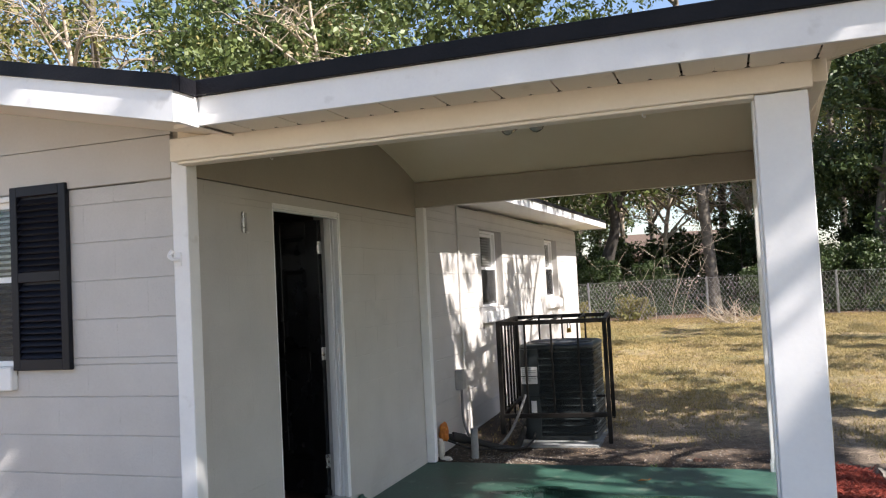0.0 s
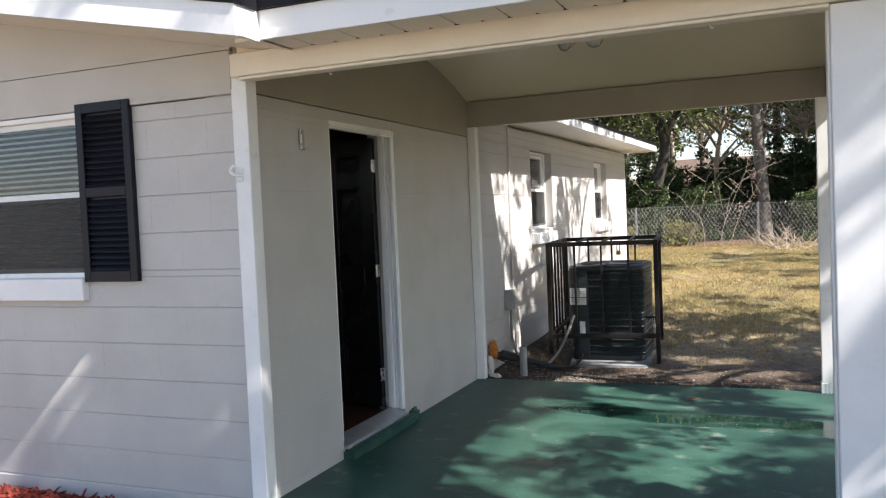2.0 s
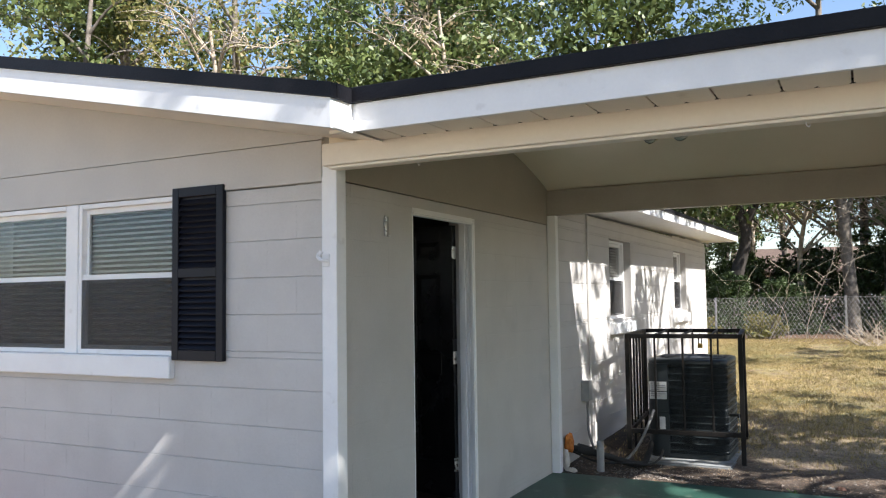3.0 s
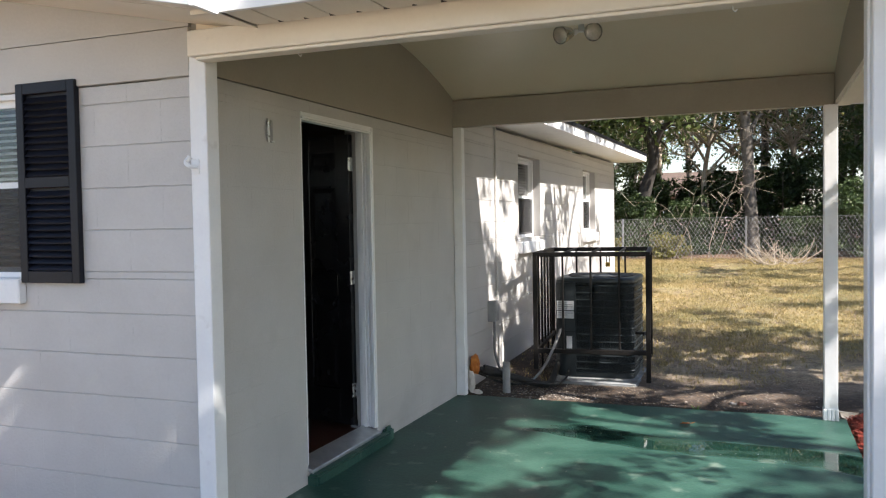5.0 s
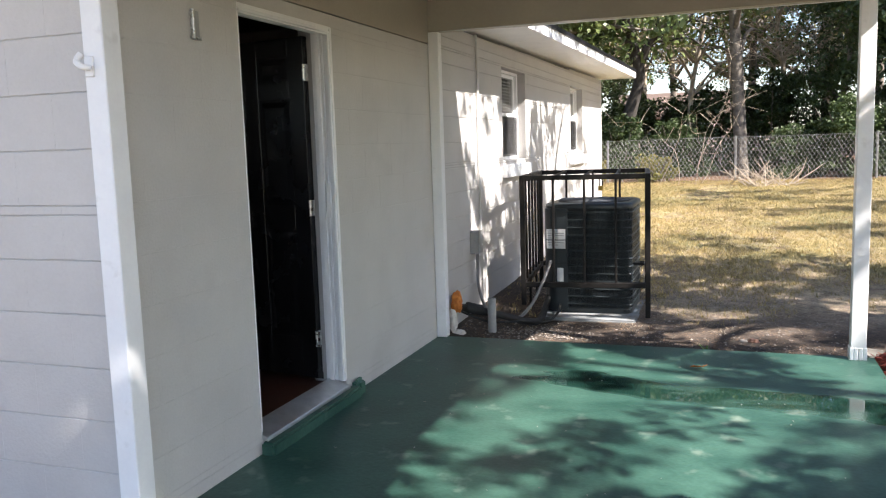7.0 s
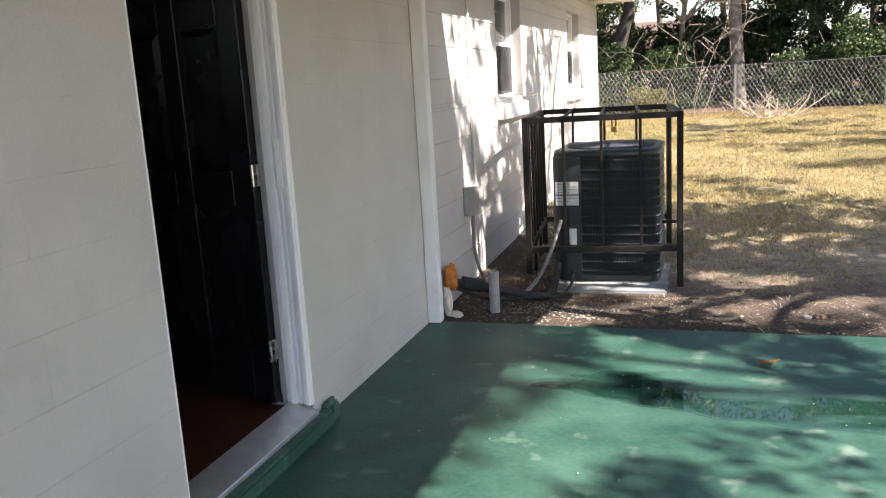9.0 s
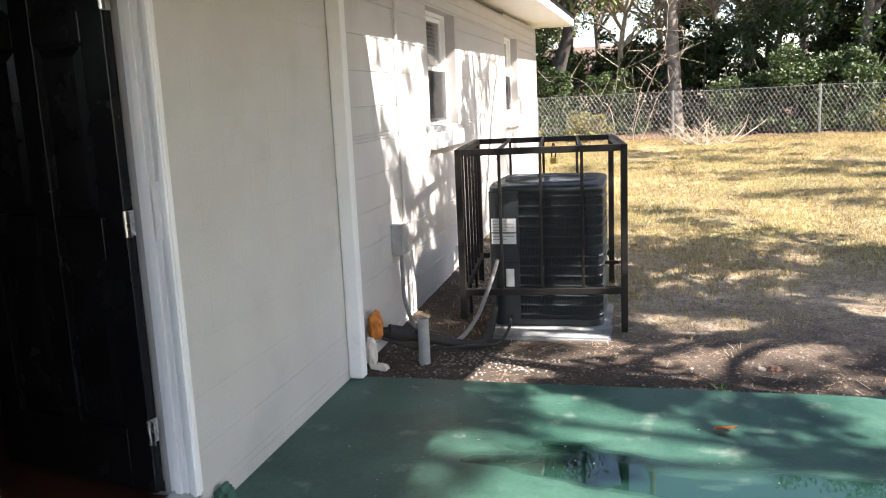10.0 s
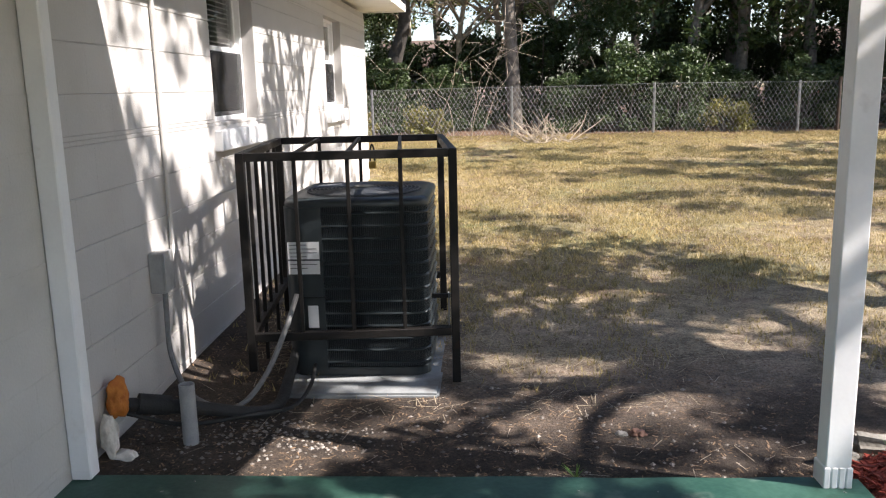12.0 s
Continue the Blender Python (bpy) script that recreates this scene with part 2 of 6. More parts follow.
def slab_material():
    """Worn green floor paint with bare patches, a shallow puddle and a painted trunk shadow."""
    # pale stains are worn paint, lightened further to lift the sun patches
    m = material("green_floor_paint", (0.017, 0.055, 0.041), (0.054, 0.125, 0.094), 2.6, 0.42, 0.16, 45, spec=0.24,
                 stains=(0.28, 0.34, 0.28), stain_scale=5.5, stain_at=(0.60, 0.88))
    n, l = m.node_tree.nodes, m.node_tree.links
    p = n["Principled BSDF"]
    geo = n.new("ShaderNodeNewGeometry")
    mp = n.new("ShaderNodeMapping")
    mp.inputs["Scale"].default_value = (0.9, 2.6, 1.0)
    l.new(geo.outputs["Position"], mp.inputs["Vector"])
    # slanted dark band: puddle towards the right, painted trunk shadow for the rest
    puddle_shade = n.new("ShaderNodeTexNoise")
    puddle_shade.inputs["Scale"].default_value, puddle_shade.inputs["Detail"].default_value = 1.1, 3
    l.new(mp.outputs[0], puddle_shade.inputs["Vector"])
    sep = n.new("ShaderNodeSeparateXYZ")
    l.new(geo.outputs["Position"], sep.inputs[0])
    wet_shade_band = n.new("ShaderNodeMapRange")
    wet_shade_band.interpolation_type = "SMOOTHSTEP"
    slant = n.new("ShaderNodeMath")
    slant.operation = "MULTIPLY_ADD"
    slant.inputs[1].default_value = 0.165
    l.new(sep.outputs["X"], slant.inputs[0])
    l.new(sep.outputs["Y"], slant.inputs[2])
    far = n.new("ShaderNodeMath")
    far.operation = "SUBTRACT"
    far.inputs[1].default_value = 5.84
    l.new(slant.outputs[0], far.inputs[0])
    ab = n.new("ShaderNodeMath")
    ab.operation = "ABSOLUTE"
    l.new(far.outputs[0], ab.inputs[0])
    wet_shade_band.inputs["From Min"].default_value, wet_shade_band.inputs["From Max"].default_value = 0.10, 0.30
    wet_shade_band.inputs["To Min"].default_value, wet_shade_band.inputs["To Max"].default_value = 0.42, 0.0
    l.new(ab.outputs[0], wet_shade_band.inputs["Value"])
    left = n.new("ShaderNodeMapRange")
    left.inputs["From Min"].default_value, left.inputs["From Max"].default_value = -1.9, -1.3
    l.new(sep.outputs["X"], left.inputs["Value"])
    mul = n.new("ShaderNodeMath")
    mul.operation = "MULTIPLY_ADD"
    l.new(wet_shade_band.outputs[0], mul.inputs[0])
    l.new(left.outputs[0], mul.inputs[1])
    l.new(puddle_shade.outputs["Fac"], mul.inputs[2])
    mask = n.new("ShaderNodeMapRange")
    mask.inputs["From Min"].default_value, mask.inputs["From Max"].default_value = 0.68, 0.84
    l.new(mul.outputs[0], mask.inputs["Value"])
    old_r, old_c, old_n = p.inputs["Roughness"].links[0].from_socket, p.inputs["Base Color"].links[0].from_socket, p.inputs["Normal"].links[0].from_node
    mr = n.new("ShaderNodeMix")
    l.new(mask.outputs[0], mr.inputs[0])
    l.new(old_r, mr.inputs[2])
    mr.inputs[3].default_value = 0.02
    l.new(mr.outputs[0], p.inputs["Roughness"])
    mc = n.new("ShaderNodeMix")
    mc.data_type = "RGBA"
    l.new(mask.outputs[0], mc.inputs[0])
    l.new(old_c, mc.inputs[6])
    mc.inputs[7].default_value = (0.009, 0.030, 0.023, 1)
    l.new(mc.outputs[2], p.inputs["Base Color"])
    bs = n.new("ShaderNodeMapRange")
    bs.inputs["To Min"].default_value, bs.inputs["To Max"].default_value = 0.12, 0.0
    l.new(mask.outputs[0], bs.inputs["Value"])
    l.new(bs.outputs[0], old_n.inputs["Strength"])
    return m


SLAB = slab_material()


def ground_material():
    """Bare dark soil by the slab, deepened for its shade, sandy soil beyond it, then patchy dry lawn."""
    m = material("lawn_ground", (0.15, 0.112, 0.06), (0.38, 0.295, 0.145), 1.1, 0.95, 0.6, 60)
    n, l = m.node_tree.nodes, m.node_tree.links
    p = n["Principled BSDF"]
    geo = n.new("ShaderNodeNewGeometry")
    sep = n.new("ShaderNodeSeparateXYZ")
    l.new(geo.outputs["Position"], sep.inputs[0])
    wob = n.new("ShaderNodeTexNoise")
    wob.inputs["Scale"].default_value, wob.inputs["Detail"].default_value = 1.6, 6
    l.new(geo.outputs["Position"], wob.inputs["Vector"])

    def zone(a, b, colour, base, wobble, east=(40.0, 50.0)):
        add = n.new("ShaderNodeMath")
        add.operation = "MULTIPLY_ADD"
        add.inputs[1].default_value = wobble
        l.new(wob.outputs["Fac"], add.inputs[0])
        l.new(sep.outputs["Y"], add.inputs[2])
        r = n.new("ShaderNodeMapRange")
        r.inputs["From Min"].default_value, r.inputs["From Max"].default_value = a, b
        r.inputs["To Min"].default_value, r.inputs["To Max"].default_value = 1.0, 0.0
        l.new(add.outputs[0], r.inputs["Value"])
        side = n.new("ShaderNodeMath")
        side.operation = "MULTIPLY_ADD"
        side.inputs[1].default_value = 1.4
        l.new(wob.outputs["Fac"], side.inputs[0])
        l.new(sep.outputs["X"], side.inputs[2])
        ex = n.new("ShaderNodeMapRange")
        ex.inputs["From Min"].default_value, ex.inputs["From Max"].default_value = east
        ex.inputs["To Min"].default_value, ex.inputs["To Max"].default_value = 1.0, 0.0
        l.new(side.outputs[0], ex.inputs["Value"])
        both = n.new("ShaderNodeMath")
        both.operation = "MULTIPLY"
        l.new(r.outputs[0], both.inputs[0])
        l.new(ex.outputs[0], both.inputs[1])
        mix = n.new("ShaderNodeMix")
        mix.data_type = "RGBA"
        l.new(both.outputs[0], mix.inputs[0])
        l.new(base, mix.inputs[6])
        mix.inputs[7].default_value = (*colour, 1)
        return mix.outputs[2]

    green = n.new("ShaderNodeTexNoise")
    green.inputs["Scale"].default_value, green.inputs["Detail"].default_value = 0.55, 6
    l.new(geo.outputs["Position"], green.inputs["Vector"])
    gr = n.new("ShaderNodeMapRange")
    gr.inputs["From Min"].default_value, gr.inputs["From Max"].default_value = 0.45, 0.68
    l.new(green.outputs["Fac"], gr.inputs["Value"])
    gm = n.new("ShaderNodeMix")
    gm.data_type = "RGBA"
    l.new(gr.outputs[0], gm.inputs[0])
    l.new(p.inputs["Base Color"].links[0].from_socket, gm.inputs[6])
    gm.inputs[7].default_value = (0.115, 0.125, 0.045, 1)
    patch = n.new("ShaderNodeTexNoise")
    patch.inputs["Scale"].default_value, patch.inputs["Detail"].default_value = 3.2, 9
    l.new(geo.outputs["Position"], patch.inputs["Vector"])
    pr = n.new("ShaderNodeMapRange")
    pr.inputs["From Min"].default_value, pr.inputs["From Max"].default_value = 0.50, 0.66
    l.new(patch.outputs["Fac"], pr.inputs["Value"])
    pm = n.new("ShaderNodeMix")
    pm.data_type = "RGBA"
    l.new(pr.outputs[0], pm.inputs[0])
    l.new(gm.outputs[2], pm.inputs[6])
    pm.inputs[7].default_value = (0.15, 0.095, 0.055, 1)
    sand = zone(9.4, 12.2, (0.34, 0.27, 0.20), pm.outputs[2], 2.6, (2.2, 4.5))
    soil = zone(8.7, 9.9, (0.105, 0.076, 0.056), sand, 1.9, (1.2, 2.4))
    # dark soil next to the slab, with the tree shade there mixed into its colour
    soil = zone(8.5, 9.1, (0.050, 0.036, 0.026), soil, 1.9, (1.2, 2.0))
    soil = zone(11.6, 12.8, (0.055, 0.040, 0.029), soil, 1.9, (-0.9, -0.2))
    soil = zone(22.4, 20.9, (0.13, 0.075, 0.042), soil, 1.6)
    # unseen ground in front, made pale to bounce light onto soffit and fascia
    bounce_ground = zone(2.6, 3.0, (0.36, 0.29, 0.20), soil, 1.2, (3.0, 4.5))
    grit, clod = n.new("ShaderNodeTexNoise"), n.new("ShaderNodeTexNoise")
    for tex, sc, ro in ((grit, 55.0, 0.75), (clod, 7.0, 0.7)):
        tex.inputs["Scale"].default_value, tex.inputs["Detail"].default_value, tex.inputs["Roughness"].default_value = sc, 8, ro
        l.new(geo.outputs["Position"], tex.inputs["Vector"])
    col = bounce_ground
    for tex, lo, hi in ((grit, 0.25, 1.75), (clod, 0.45, 1.55)):
        r = n.new("ShaderNodeMapRange")
        r.inputs["From Min"].default_value, r.inputs["From Max"].default_value = 0.3, 0.7
        r.inputs["To Min"].default_value, r.inputs["To Max"].default_value = lo, hi
        l.new(tex.outputs["Fac"], r.inputs["Value"])
        sc = n.new("ShaderNodeVectorMath")
        sc.operation = "SCALE"
        l.new(col, sc.inputs[0])
        l.new(r.outputs[0], sc.inputs["Scale"])
        col = sc.outputs[0]
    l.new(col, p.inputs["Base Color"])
    bp = p.inputs["Normal"].links[0].from_node
    bp.inputs["Strength"].default_value, bp.inputs["Distance"].default_value = 0.9, 0.02
    l.new(grit.outputs["Fac"], bp.inputs["Height"])
    return m


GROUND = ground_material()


# ---- builders ----
def part(name, data, mat, parent=None, label=""):
    """Link a bmesh or a mesh as one object."""
    if isinstance(data, bmesh.types.BMesh):
        me = bpy.data.meshes.new(name)
        bmesh.ops.recalc_face_normals(data, faces=data.faces[:])
        data.to_mesh(me)
        data.free()
    else:
        me = data
    if mat and not me.materials:
        me.materials.append(mat)
    ob = new(name, me)
    if parent:
        ob.parent = parent
    if label:
        ob["label"] = label
    return ob


def thing(name, at=(0, 0, 0), label="", category="", group="", kind="", turn=0.0):
    ob = new(name)
    ob.matrix_world = pose(*at, 0, 0, turn)
    return tagged(ob, label, category, group, kind)


def hexa(bm, a, b):
    """A solid between two quads of the same winding."""
    va, vb = [bm.verts.new(p) for p in a], [bm.verts.new(p) for p in b]
    bm.faces.new(va)
    bm.faces.new(vb[::-1])
    for i in range(4):
        j = (i + 1) % 4
        bm.faces.new((va[j], va[i], vb[i], vb[j]))
    return bm


def box(x0, y0, z0, x1, y1, z1, bevel=0.0, bm=None, seg=1):
    b = bmesh.new()
    hexa(b, [(x0, y0, z0), (x1, y0, z0), (x1, y1, z0), (x0, y1, z0)], [(x0, y0, z1), (x1, y0, z1), (x1, y1, z1), (x0, y1, z1)])
    if bevel:
        bmesh.ops.bevel(b, geom=b.edges[:], offset=bevel, segments=seg, affect="EDGES")
    if bm is None:
        return b
    me = bpy.data.meshes.new("tmp")
    b.to_mesh(me)
    b.free()
    bm.from_mesh(me)
    bpy.data.meshes.remove(me)
    return bm


def boxes(rows, bevel=0.0):
    bm = bmesh.new()
    for r in rows:
        box(*r, bevel=bevel, bm=bm)
    return bm


def smooth_line(pts, n=8):
    """Catmull-Rom through the points."""
    p = [Vector(q) for q in pts]
    p = [p[0] * 2 - p[1]] + p + [p[-1] * 2 - p[-2]]
    out = []
    for i in range(1, len(p) - 2):
        for k in range(n):
            t = k / n
            out.append(0.5 * (2 * p[i] + (p[i + 1] - p[i - 1]) * t + (2 * p[i - 1] - 5 * p[i] + 4 * p[i + 1] - p[i + 2]) * t * t
                              + (3 * p[i] - p[i - 1] - 3 * p[i + 1] + p[i + 2]) * t ** 3))
    return out + [p[-2]]


def tube(pts, r0, r1=None, sides=8, bm=None, closed=False, wobble=0.0):
    bm = bm or bmesh.new()
    r1 = r0 if r1 is None else r1
    pts = [Vector(p) for p in pts]
    rings, ref = [], Vector((0.31, 0.17, 0.93)).normalized()
    for i, p in enumerate(pts):
        d = (pts[min(i + 1, len(pts) - 1)] - pts[max(i - 1, 0)]).normalized()
        if closed:
            d = (pts[(i + 1) % len(pts)] - pts[i - 1]).normalized()
        s = d.cross(ref)
        if s.length < 0.05:
            s = d.cross(Vector((1, 0, 0)))
        s.normalize()
        u = s.cross(d)
        r = r0 + (r1 - r0) * i / max(len(pts) - 1, 1)
        r *= 1 + wobble * noise.noise(p * 3)
        rings.append([bm.verts.new(p + s * (r * math.cos(2 * math.pi * k / sides)) + u * (r * math.sin(2 * math.pi * k / sides))) for k in range(sides)])
    m = len(rings)
    for i in range(m if closed else m - 1):
        a, b = rings[i], rings[(i + 1) % m]
        for k in range(sides):
            bm.faces.new((a[k], a[(k + 1) % sides], b[(k + 1) % sides], b[k]))
    if not closed:
        bm.faces.new(rings[0][::-1])
        bm.faces.new(rings[-1])
    return bm


def shade_smooth(ob, angle=40):
    for poly in ob.data.polygons:
        poly.use_smooth = True
    ob.data.set_sharp_from_angle(angle=radians(angle))
    return ob


def structure(name, data, mat, label, category=""):
    return tagged(part(name, data, mat), label, category or name.split("_")[0], kind="structure")


# ---- levels of the plan ----
WX = -2.58            # outer face of the long wall
FY = 3.55             # outer face of the gable wall
COURSE0, COURSE = 0.052, 0.203
DOOR = (4.470, 5.385, 0.085, 2.12)
WIN_A, WIN_B = (8.945, 9.885, 1.29, 2.19), (12.43, 13.37, 1.31, 2.21)
FRONT_WIN = (-5.42, -3.64, 1.235, 2.172)
HOUSE_END, HOUSE_WEST, RIDGE_X = 15.2, -9.6, -6.1


def lawn_height(x, y):
    ys = (-400, 7.0, 9.5, 12.0, 14.6, 16.5, 19, 22, 30, 400)
    zs = (-0.075, -0.075, -0.01, 0.085, 0.17, 0.26, 0.36, 0.43, 0.5, 0.5)
    z = float(np.interp(y, ys, zs))
    if -2.8 < x < -1.6 and 7.02 < y < 15.4:
        z += 0.07 * math.exp(-(x + 2.58) / 0.22) * min(1.0, (y - 7.02) / 0.08) if x > -2.58 else 0.07 * min(1.0, (y - 7.02) / 0.08)
    if -30 < y < 60:
        z += 0.035 * noise.noise(Vector((x * 0.35, y * 0.35, 0))) + 0.012 * noise.noise(Vector((x * 2.1, y * 2.1, 3)))
    return z


def build_ground():
    xs = np.concatenate([[-400, -200, -100, -60, -40], np.arange(-30, -6, 2.0), np.arange(-6, 9, 0.16), np.arange(9, 30, 2.0), [40, 60, 100, 200, 400]])
    ys = np.concatenate([[-400, -200, -100, -60, -40], np.arange(-30, 2, 2.0), np.arange(2, 24, 0.16), np.arange(24, 40, 2.0), [60, 100, 200, 400]])
    verts = [(x, y, lawn_height(x, y) - (0.15 if -9.4 < x < -2.75 and 3.8 < y < 15.7 else 0)) for y in ys for x in xs]
    w = len(xs)
    faces = [(j * w + i, j * w + i + 1, (j + 1) * w + i + 1, (j + 1) * w + i) for j in range(len(ys) - 1) for i in range(w - 1)]
    me = bpy.data.meshes.new("ground")
    me.from_pydata(verts, [], faces)
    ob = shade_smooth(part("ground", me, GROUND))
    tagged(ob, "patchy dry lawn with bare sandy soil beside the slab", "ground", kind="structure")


build_ground()

# carport slab with a slightly ragged far edge
bm = bmesh.new()
n_edge = 40
top, low = [], []
for i in range(n_edge + 1):
    x = -2.60 + 3.02 * i / n_edge
    top.append((x, 6.985 + 0.018 * noise.noise(Vector((x * 3, 1, 0)))))
outline = [(-2.60, 3.30), (0.42, 3.30)] + top[::-1]
va = [bm.verts.new((x, y, -0.004 + 0.004 * noise.noise(Vector((x, y, 0))))) for x, y in outline]
vb = [bm.verts.new((x, y, -0.14)) for x, y in outline]
bm.faces.new(va)
for i in range(len(va)):
    j = (i + 1) % len(va)
    bm.faces.new((va[i], vb[i], vb[j], va[j]))
slab = structure("carport_floor", bm, SLAB, "green painted concrete carport slab with worn patches, a puddle and a painted shadow band", "floor")

# ---- walls: mortar backing with openings through it ----
rows = []
for y0, y1, top_z in ((3.56, DOOR[0], 2.19), (DOOR[1], 7.0, 2.19), (7.0, WIN_A[0], 2.385), (WIN_A[1], WIN_B[0], 2.41), (WIN_B[1], HOUSE_END, 2.45)):
    rows.append((WX - 0.205, y0, -0.2, WX - 0.005, y1, top_z))
for o, top_z in ((DOOR, 2.19), (WIN_A, 2.40), (WIN_B, 2.44)):
    rows.append((WX - 0.205, o[0], -0.2, WX - 0.005, o[1], o[2]))
    rows.append((WX - 0.205, o[0], o[3], WX - 0.005, o[1], top_z))
wall_side = structure("wall_side", boxes(rows), MORTAR, "light grey painted concrete block wall of the house", "wall")
rows = [(HOUSE_WEST, FY + 0.005, -0.2, FRONT_WIN[0], FY + 0.205, 2.17), (FRONT_WIN[1], FY + 0.005, -0.2, WX - 0.006, FY + 0.205, 2.17),
        (FRONT_WIN[0], FY + 0.005, -0.2, FRONT_WIN[1], FY + 0.205, FRONT_WIN[2])]
wall_front = structure("wall_front", boxes(rows), MORTAR, "light grey painted block gable wall of the house", "wall")
structure("wall_back", box(HOUSE_WEST, HOUSE_END - 0.2, -0.2, WX - 0.206, HOUSE_END, 2.42), WALL, "plain back wall of the house", "wall")
structure("wall_west", box(HOUSE_WEST, FY + 0.206, -0.2, HOUSE_WEST + 0.2, HOUSE_END - 0.201, 2.5), WALL, "plain far wall of the house", "wall")
structure("foundation_front", box(HOUSE_WEST, FY - 0.012, -0.2, WX - 0.10, FY + 0.004, COURSE0 - 0.006, 0.004), WALL, "painted foundation strip under the gable wall", "foundation")
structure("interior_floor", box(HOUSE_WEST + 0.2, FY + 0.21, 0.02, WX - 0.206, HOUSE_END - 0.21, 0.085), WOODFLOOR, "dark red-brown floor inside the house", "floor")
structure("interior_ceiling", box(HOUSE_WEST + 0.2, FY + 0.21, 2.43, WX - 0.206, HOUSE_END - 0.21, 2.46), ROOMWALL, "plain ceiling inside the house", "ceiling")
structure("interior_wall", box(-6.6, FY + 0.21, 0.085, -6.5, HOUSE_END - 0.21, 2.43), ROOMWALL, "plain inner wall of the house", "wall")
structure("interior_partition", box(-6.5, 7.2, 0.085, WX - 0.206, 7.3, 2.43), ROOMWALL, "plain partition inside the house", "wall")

# siding above the block on the gable wall, butted boards
def rake_z(x):
    return 2.307 + 0.2 * (-2.135 - max(x, 2 * RIDGE_X - x))


bm = boxes([(RIDGE_X, FY - 0.016, 2.176, WX - 0.022, FY + 0.03, 2.398)], 0.003)
structure("siding_lower", bm, BOARD, "light grey painted siding board above the block wall", "siding")
bm = bmesh.new()
hexa(bm, [(WX - 0.022, FY - 0.012, 2.402), (WX - 0.022, FY + 0.03, 2.402), (RIDGE_X, FY + 0.03, 2.402), (RIDGE_X, FY - 0.012, 2.402)],
     [(WX - 0.022, FY - 0.012, rake_z(-2.6) + 0.03), (WX - 0.022, FY + 0.03, rake_z(-2.6) + 0.03), (RIDGE_X, FY + 0.03, rake_z(RIDGE_X) + 0.03), (RIDGE_X, FY - 0.012, rake_z(RIDGE_X) + 0.03)])
structure("siding_gable", bm, BOARD, "light grey painted gable siding under the rake", "siding")
bm = bmesh.new()
hexa(bm, [(RIDGE_X, FY, 2.176), (RIDGE_X, FY + 0.03, 2.176), (HOUSE_WEST, FY + 0.03, 2.176), (HOUSE_WEST, FY, 2.176)],
     [(RIDGE_X, FY, 3.12), (RIDGE_X, FY + 0.03, 3.12), (HOUSE_WEST, FY + 0.03, 2.4), (HOUSE_WEST, FY, 2.4)])
structure("siding_west", bm, BOARD, "light grey painted gable siding", "siding")


# ---- carport gable: curved ceiling, beams, posts ----
def ceiling_z(y):
    return 2.49 + 0.32 * (1 - ((y - 5.25) / 1.75) ** 2)


bm = bmesh.new()
prev = None
for i in range(25):
    y = 3.5 + 3.5 * i / 24
    z = ceiling_z(y)
    ring = [bm.verts.new(p) for p in ((WX - 0.03, y, z), (0.36, y, z), (0.36, y, z + 0.012), (WX - 0.03, y, z + 0.012))]
    if prev:
        for k in range(4):
            bm.faces.new((prev[k], prev[(k + 1) % 4], ring[(k + 1) % 4], ring[k]))
    prev = ring
ceil = structure("ceiling", bm, CEIL, "taupe painted vaulted carport ceiling", "ceiling")
shade_smooth(ceil)


def gable_panel(name, x0, x1, z0, mat, label):
    bm, prev = bmesh.new(), None
    for i in range(25):
        y = 3.56 + 3.44 * i / 24
        ring = [bm.verts.new(p) for p in ((x0, y, z0), (x1, y, z0), (x1, y, ceiling_z(y) + 0.008), (x0, y, ceiling_z(y) + 0.008))]
        if prev:
            for k in range(4):
                bm.faces.new((prev[k], prev[(k + 1) % 4], ring[(k + 1) % 4], ring[k]))
        else:
            bm.faces.new(ring)
        prev = ring
    bm.faces.new(prev[::-1])
    return structure(name, bm, mat, label, "siding")


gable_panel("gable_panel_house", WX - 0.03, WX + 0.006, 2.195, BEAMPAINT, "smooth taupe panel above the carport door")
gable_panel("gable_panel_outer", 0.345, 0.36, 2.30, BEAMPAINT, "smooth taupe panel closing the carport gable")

beam_front = thing("carport_beam", (0, 0, 0), "cream painted front beam of the carport", "beam", kind="structure")
part("board", box(-2.535, 3.44, 2.238, 0.392, 3.525, 2.352, 0.004), CREAM, beam_front)
part("trim_strip", box(-2.50, 3.452, 2.222, 0.18, 3.535, 2.2365, 0.003), CREAM, beam_front)
part("inner_board", box(-2.55, 3.527, 2.24, 0.345, 3.545, 2.50, 0.002), CEIL, beam_front)
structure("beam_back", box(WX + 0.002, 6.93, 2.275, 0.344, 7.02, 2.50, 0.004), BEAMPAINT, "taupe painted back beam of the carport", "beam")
beam_right = thing("carport_side_beam", (0, 0, 0), "cream painted side beam of the carport", "beam", kind="structure")
part("inner_face", box(0.345, 3.53, 2.285, 0.362, 7.02, 2.299, 0.002), CREAM, beam_right)
part("board", box(0.363, 3.53, 2.272, 0.455, 7.02, 2.40, 0.004), CREAM, beam_right)

# posts
post = thing("carport_post", (0.2775, 3.535, 0), "white painted boxed carport post with dappled wear", "post")
part("shaft", box(-0.096, -0.085, -0.02, 0.096, 0.085, 2.232, 0.004), WHITE, post)
part("corner_strip", box(-0.106, -0.03, -0.02, -0.0965, 0.075, 2.232, 0.002), WHITE, post)
post = thing("carport_post", (0.317, 6.955, 0), "slim white painted wooden post with a notched foot", "post")
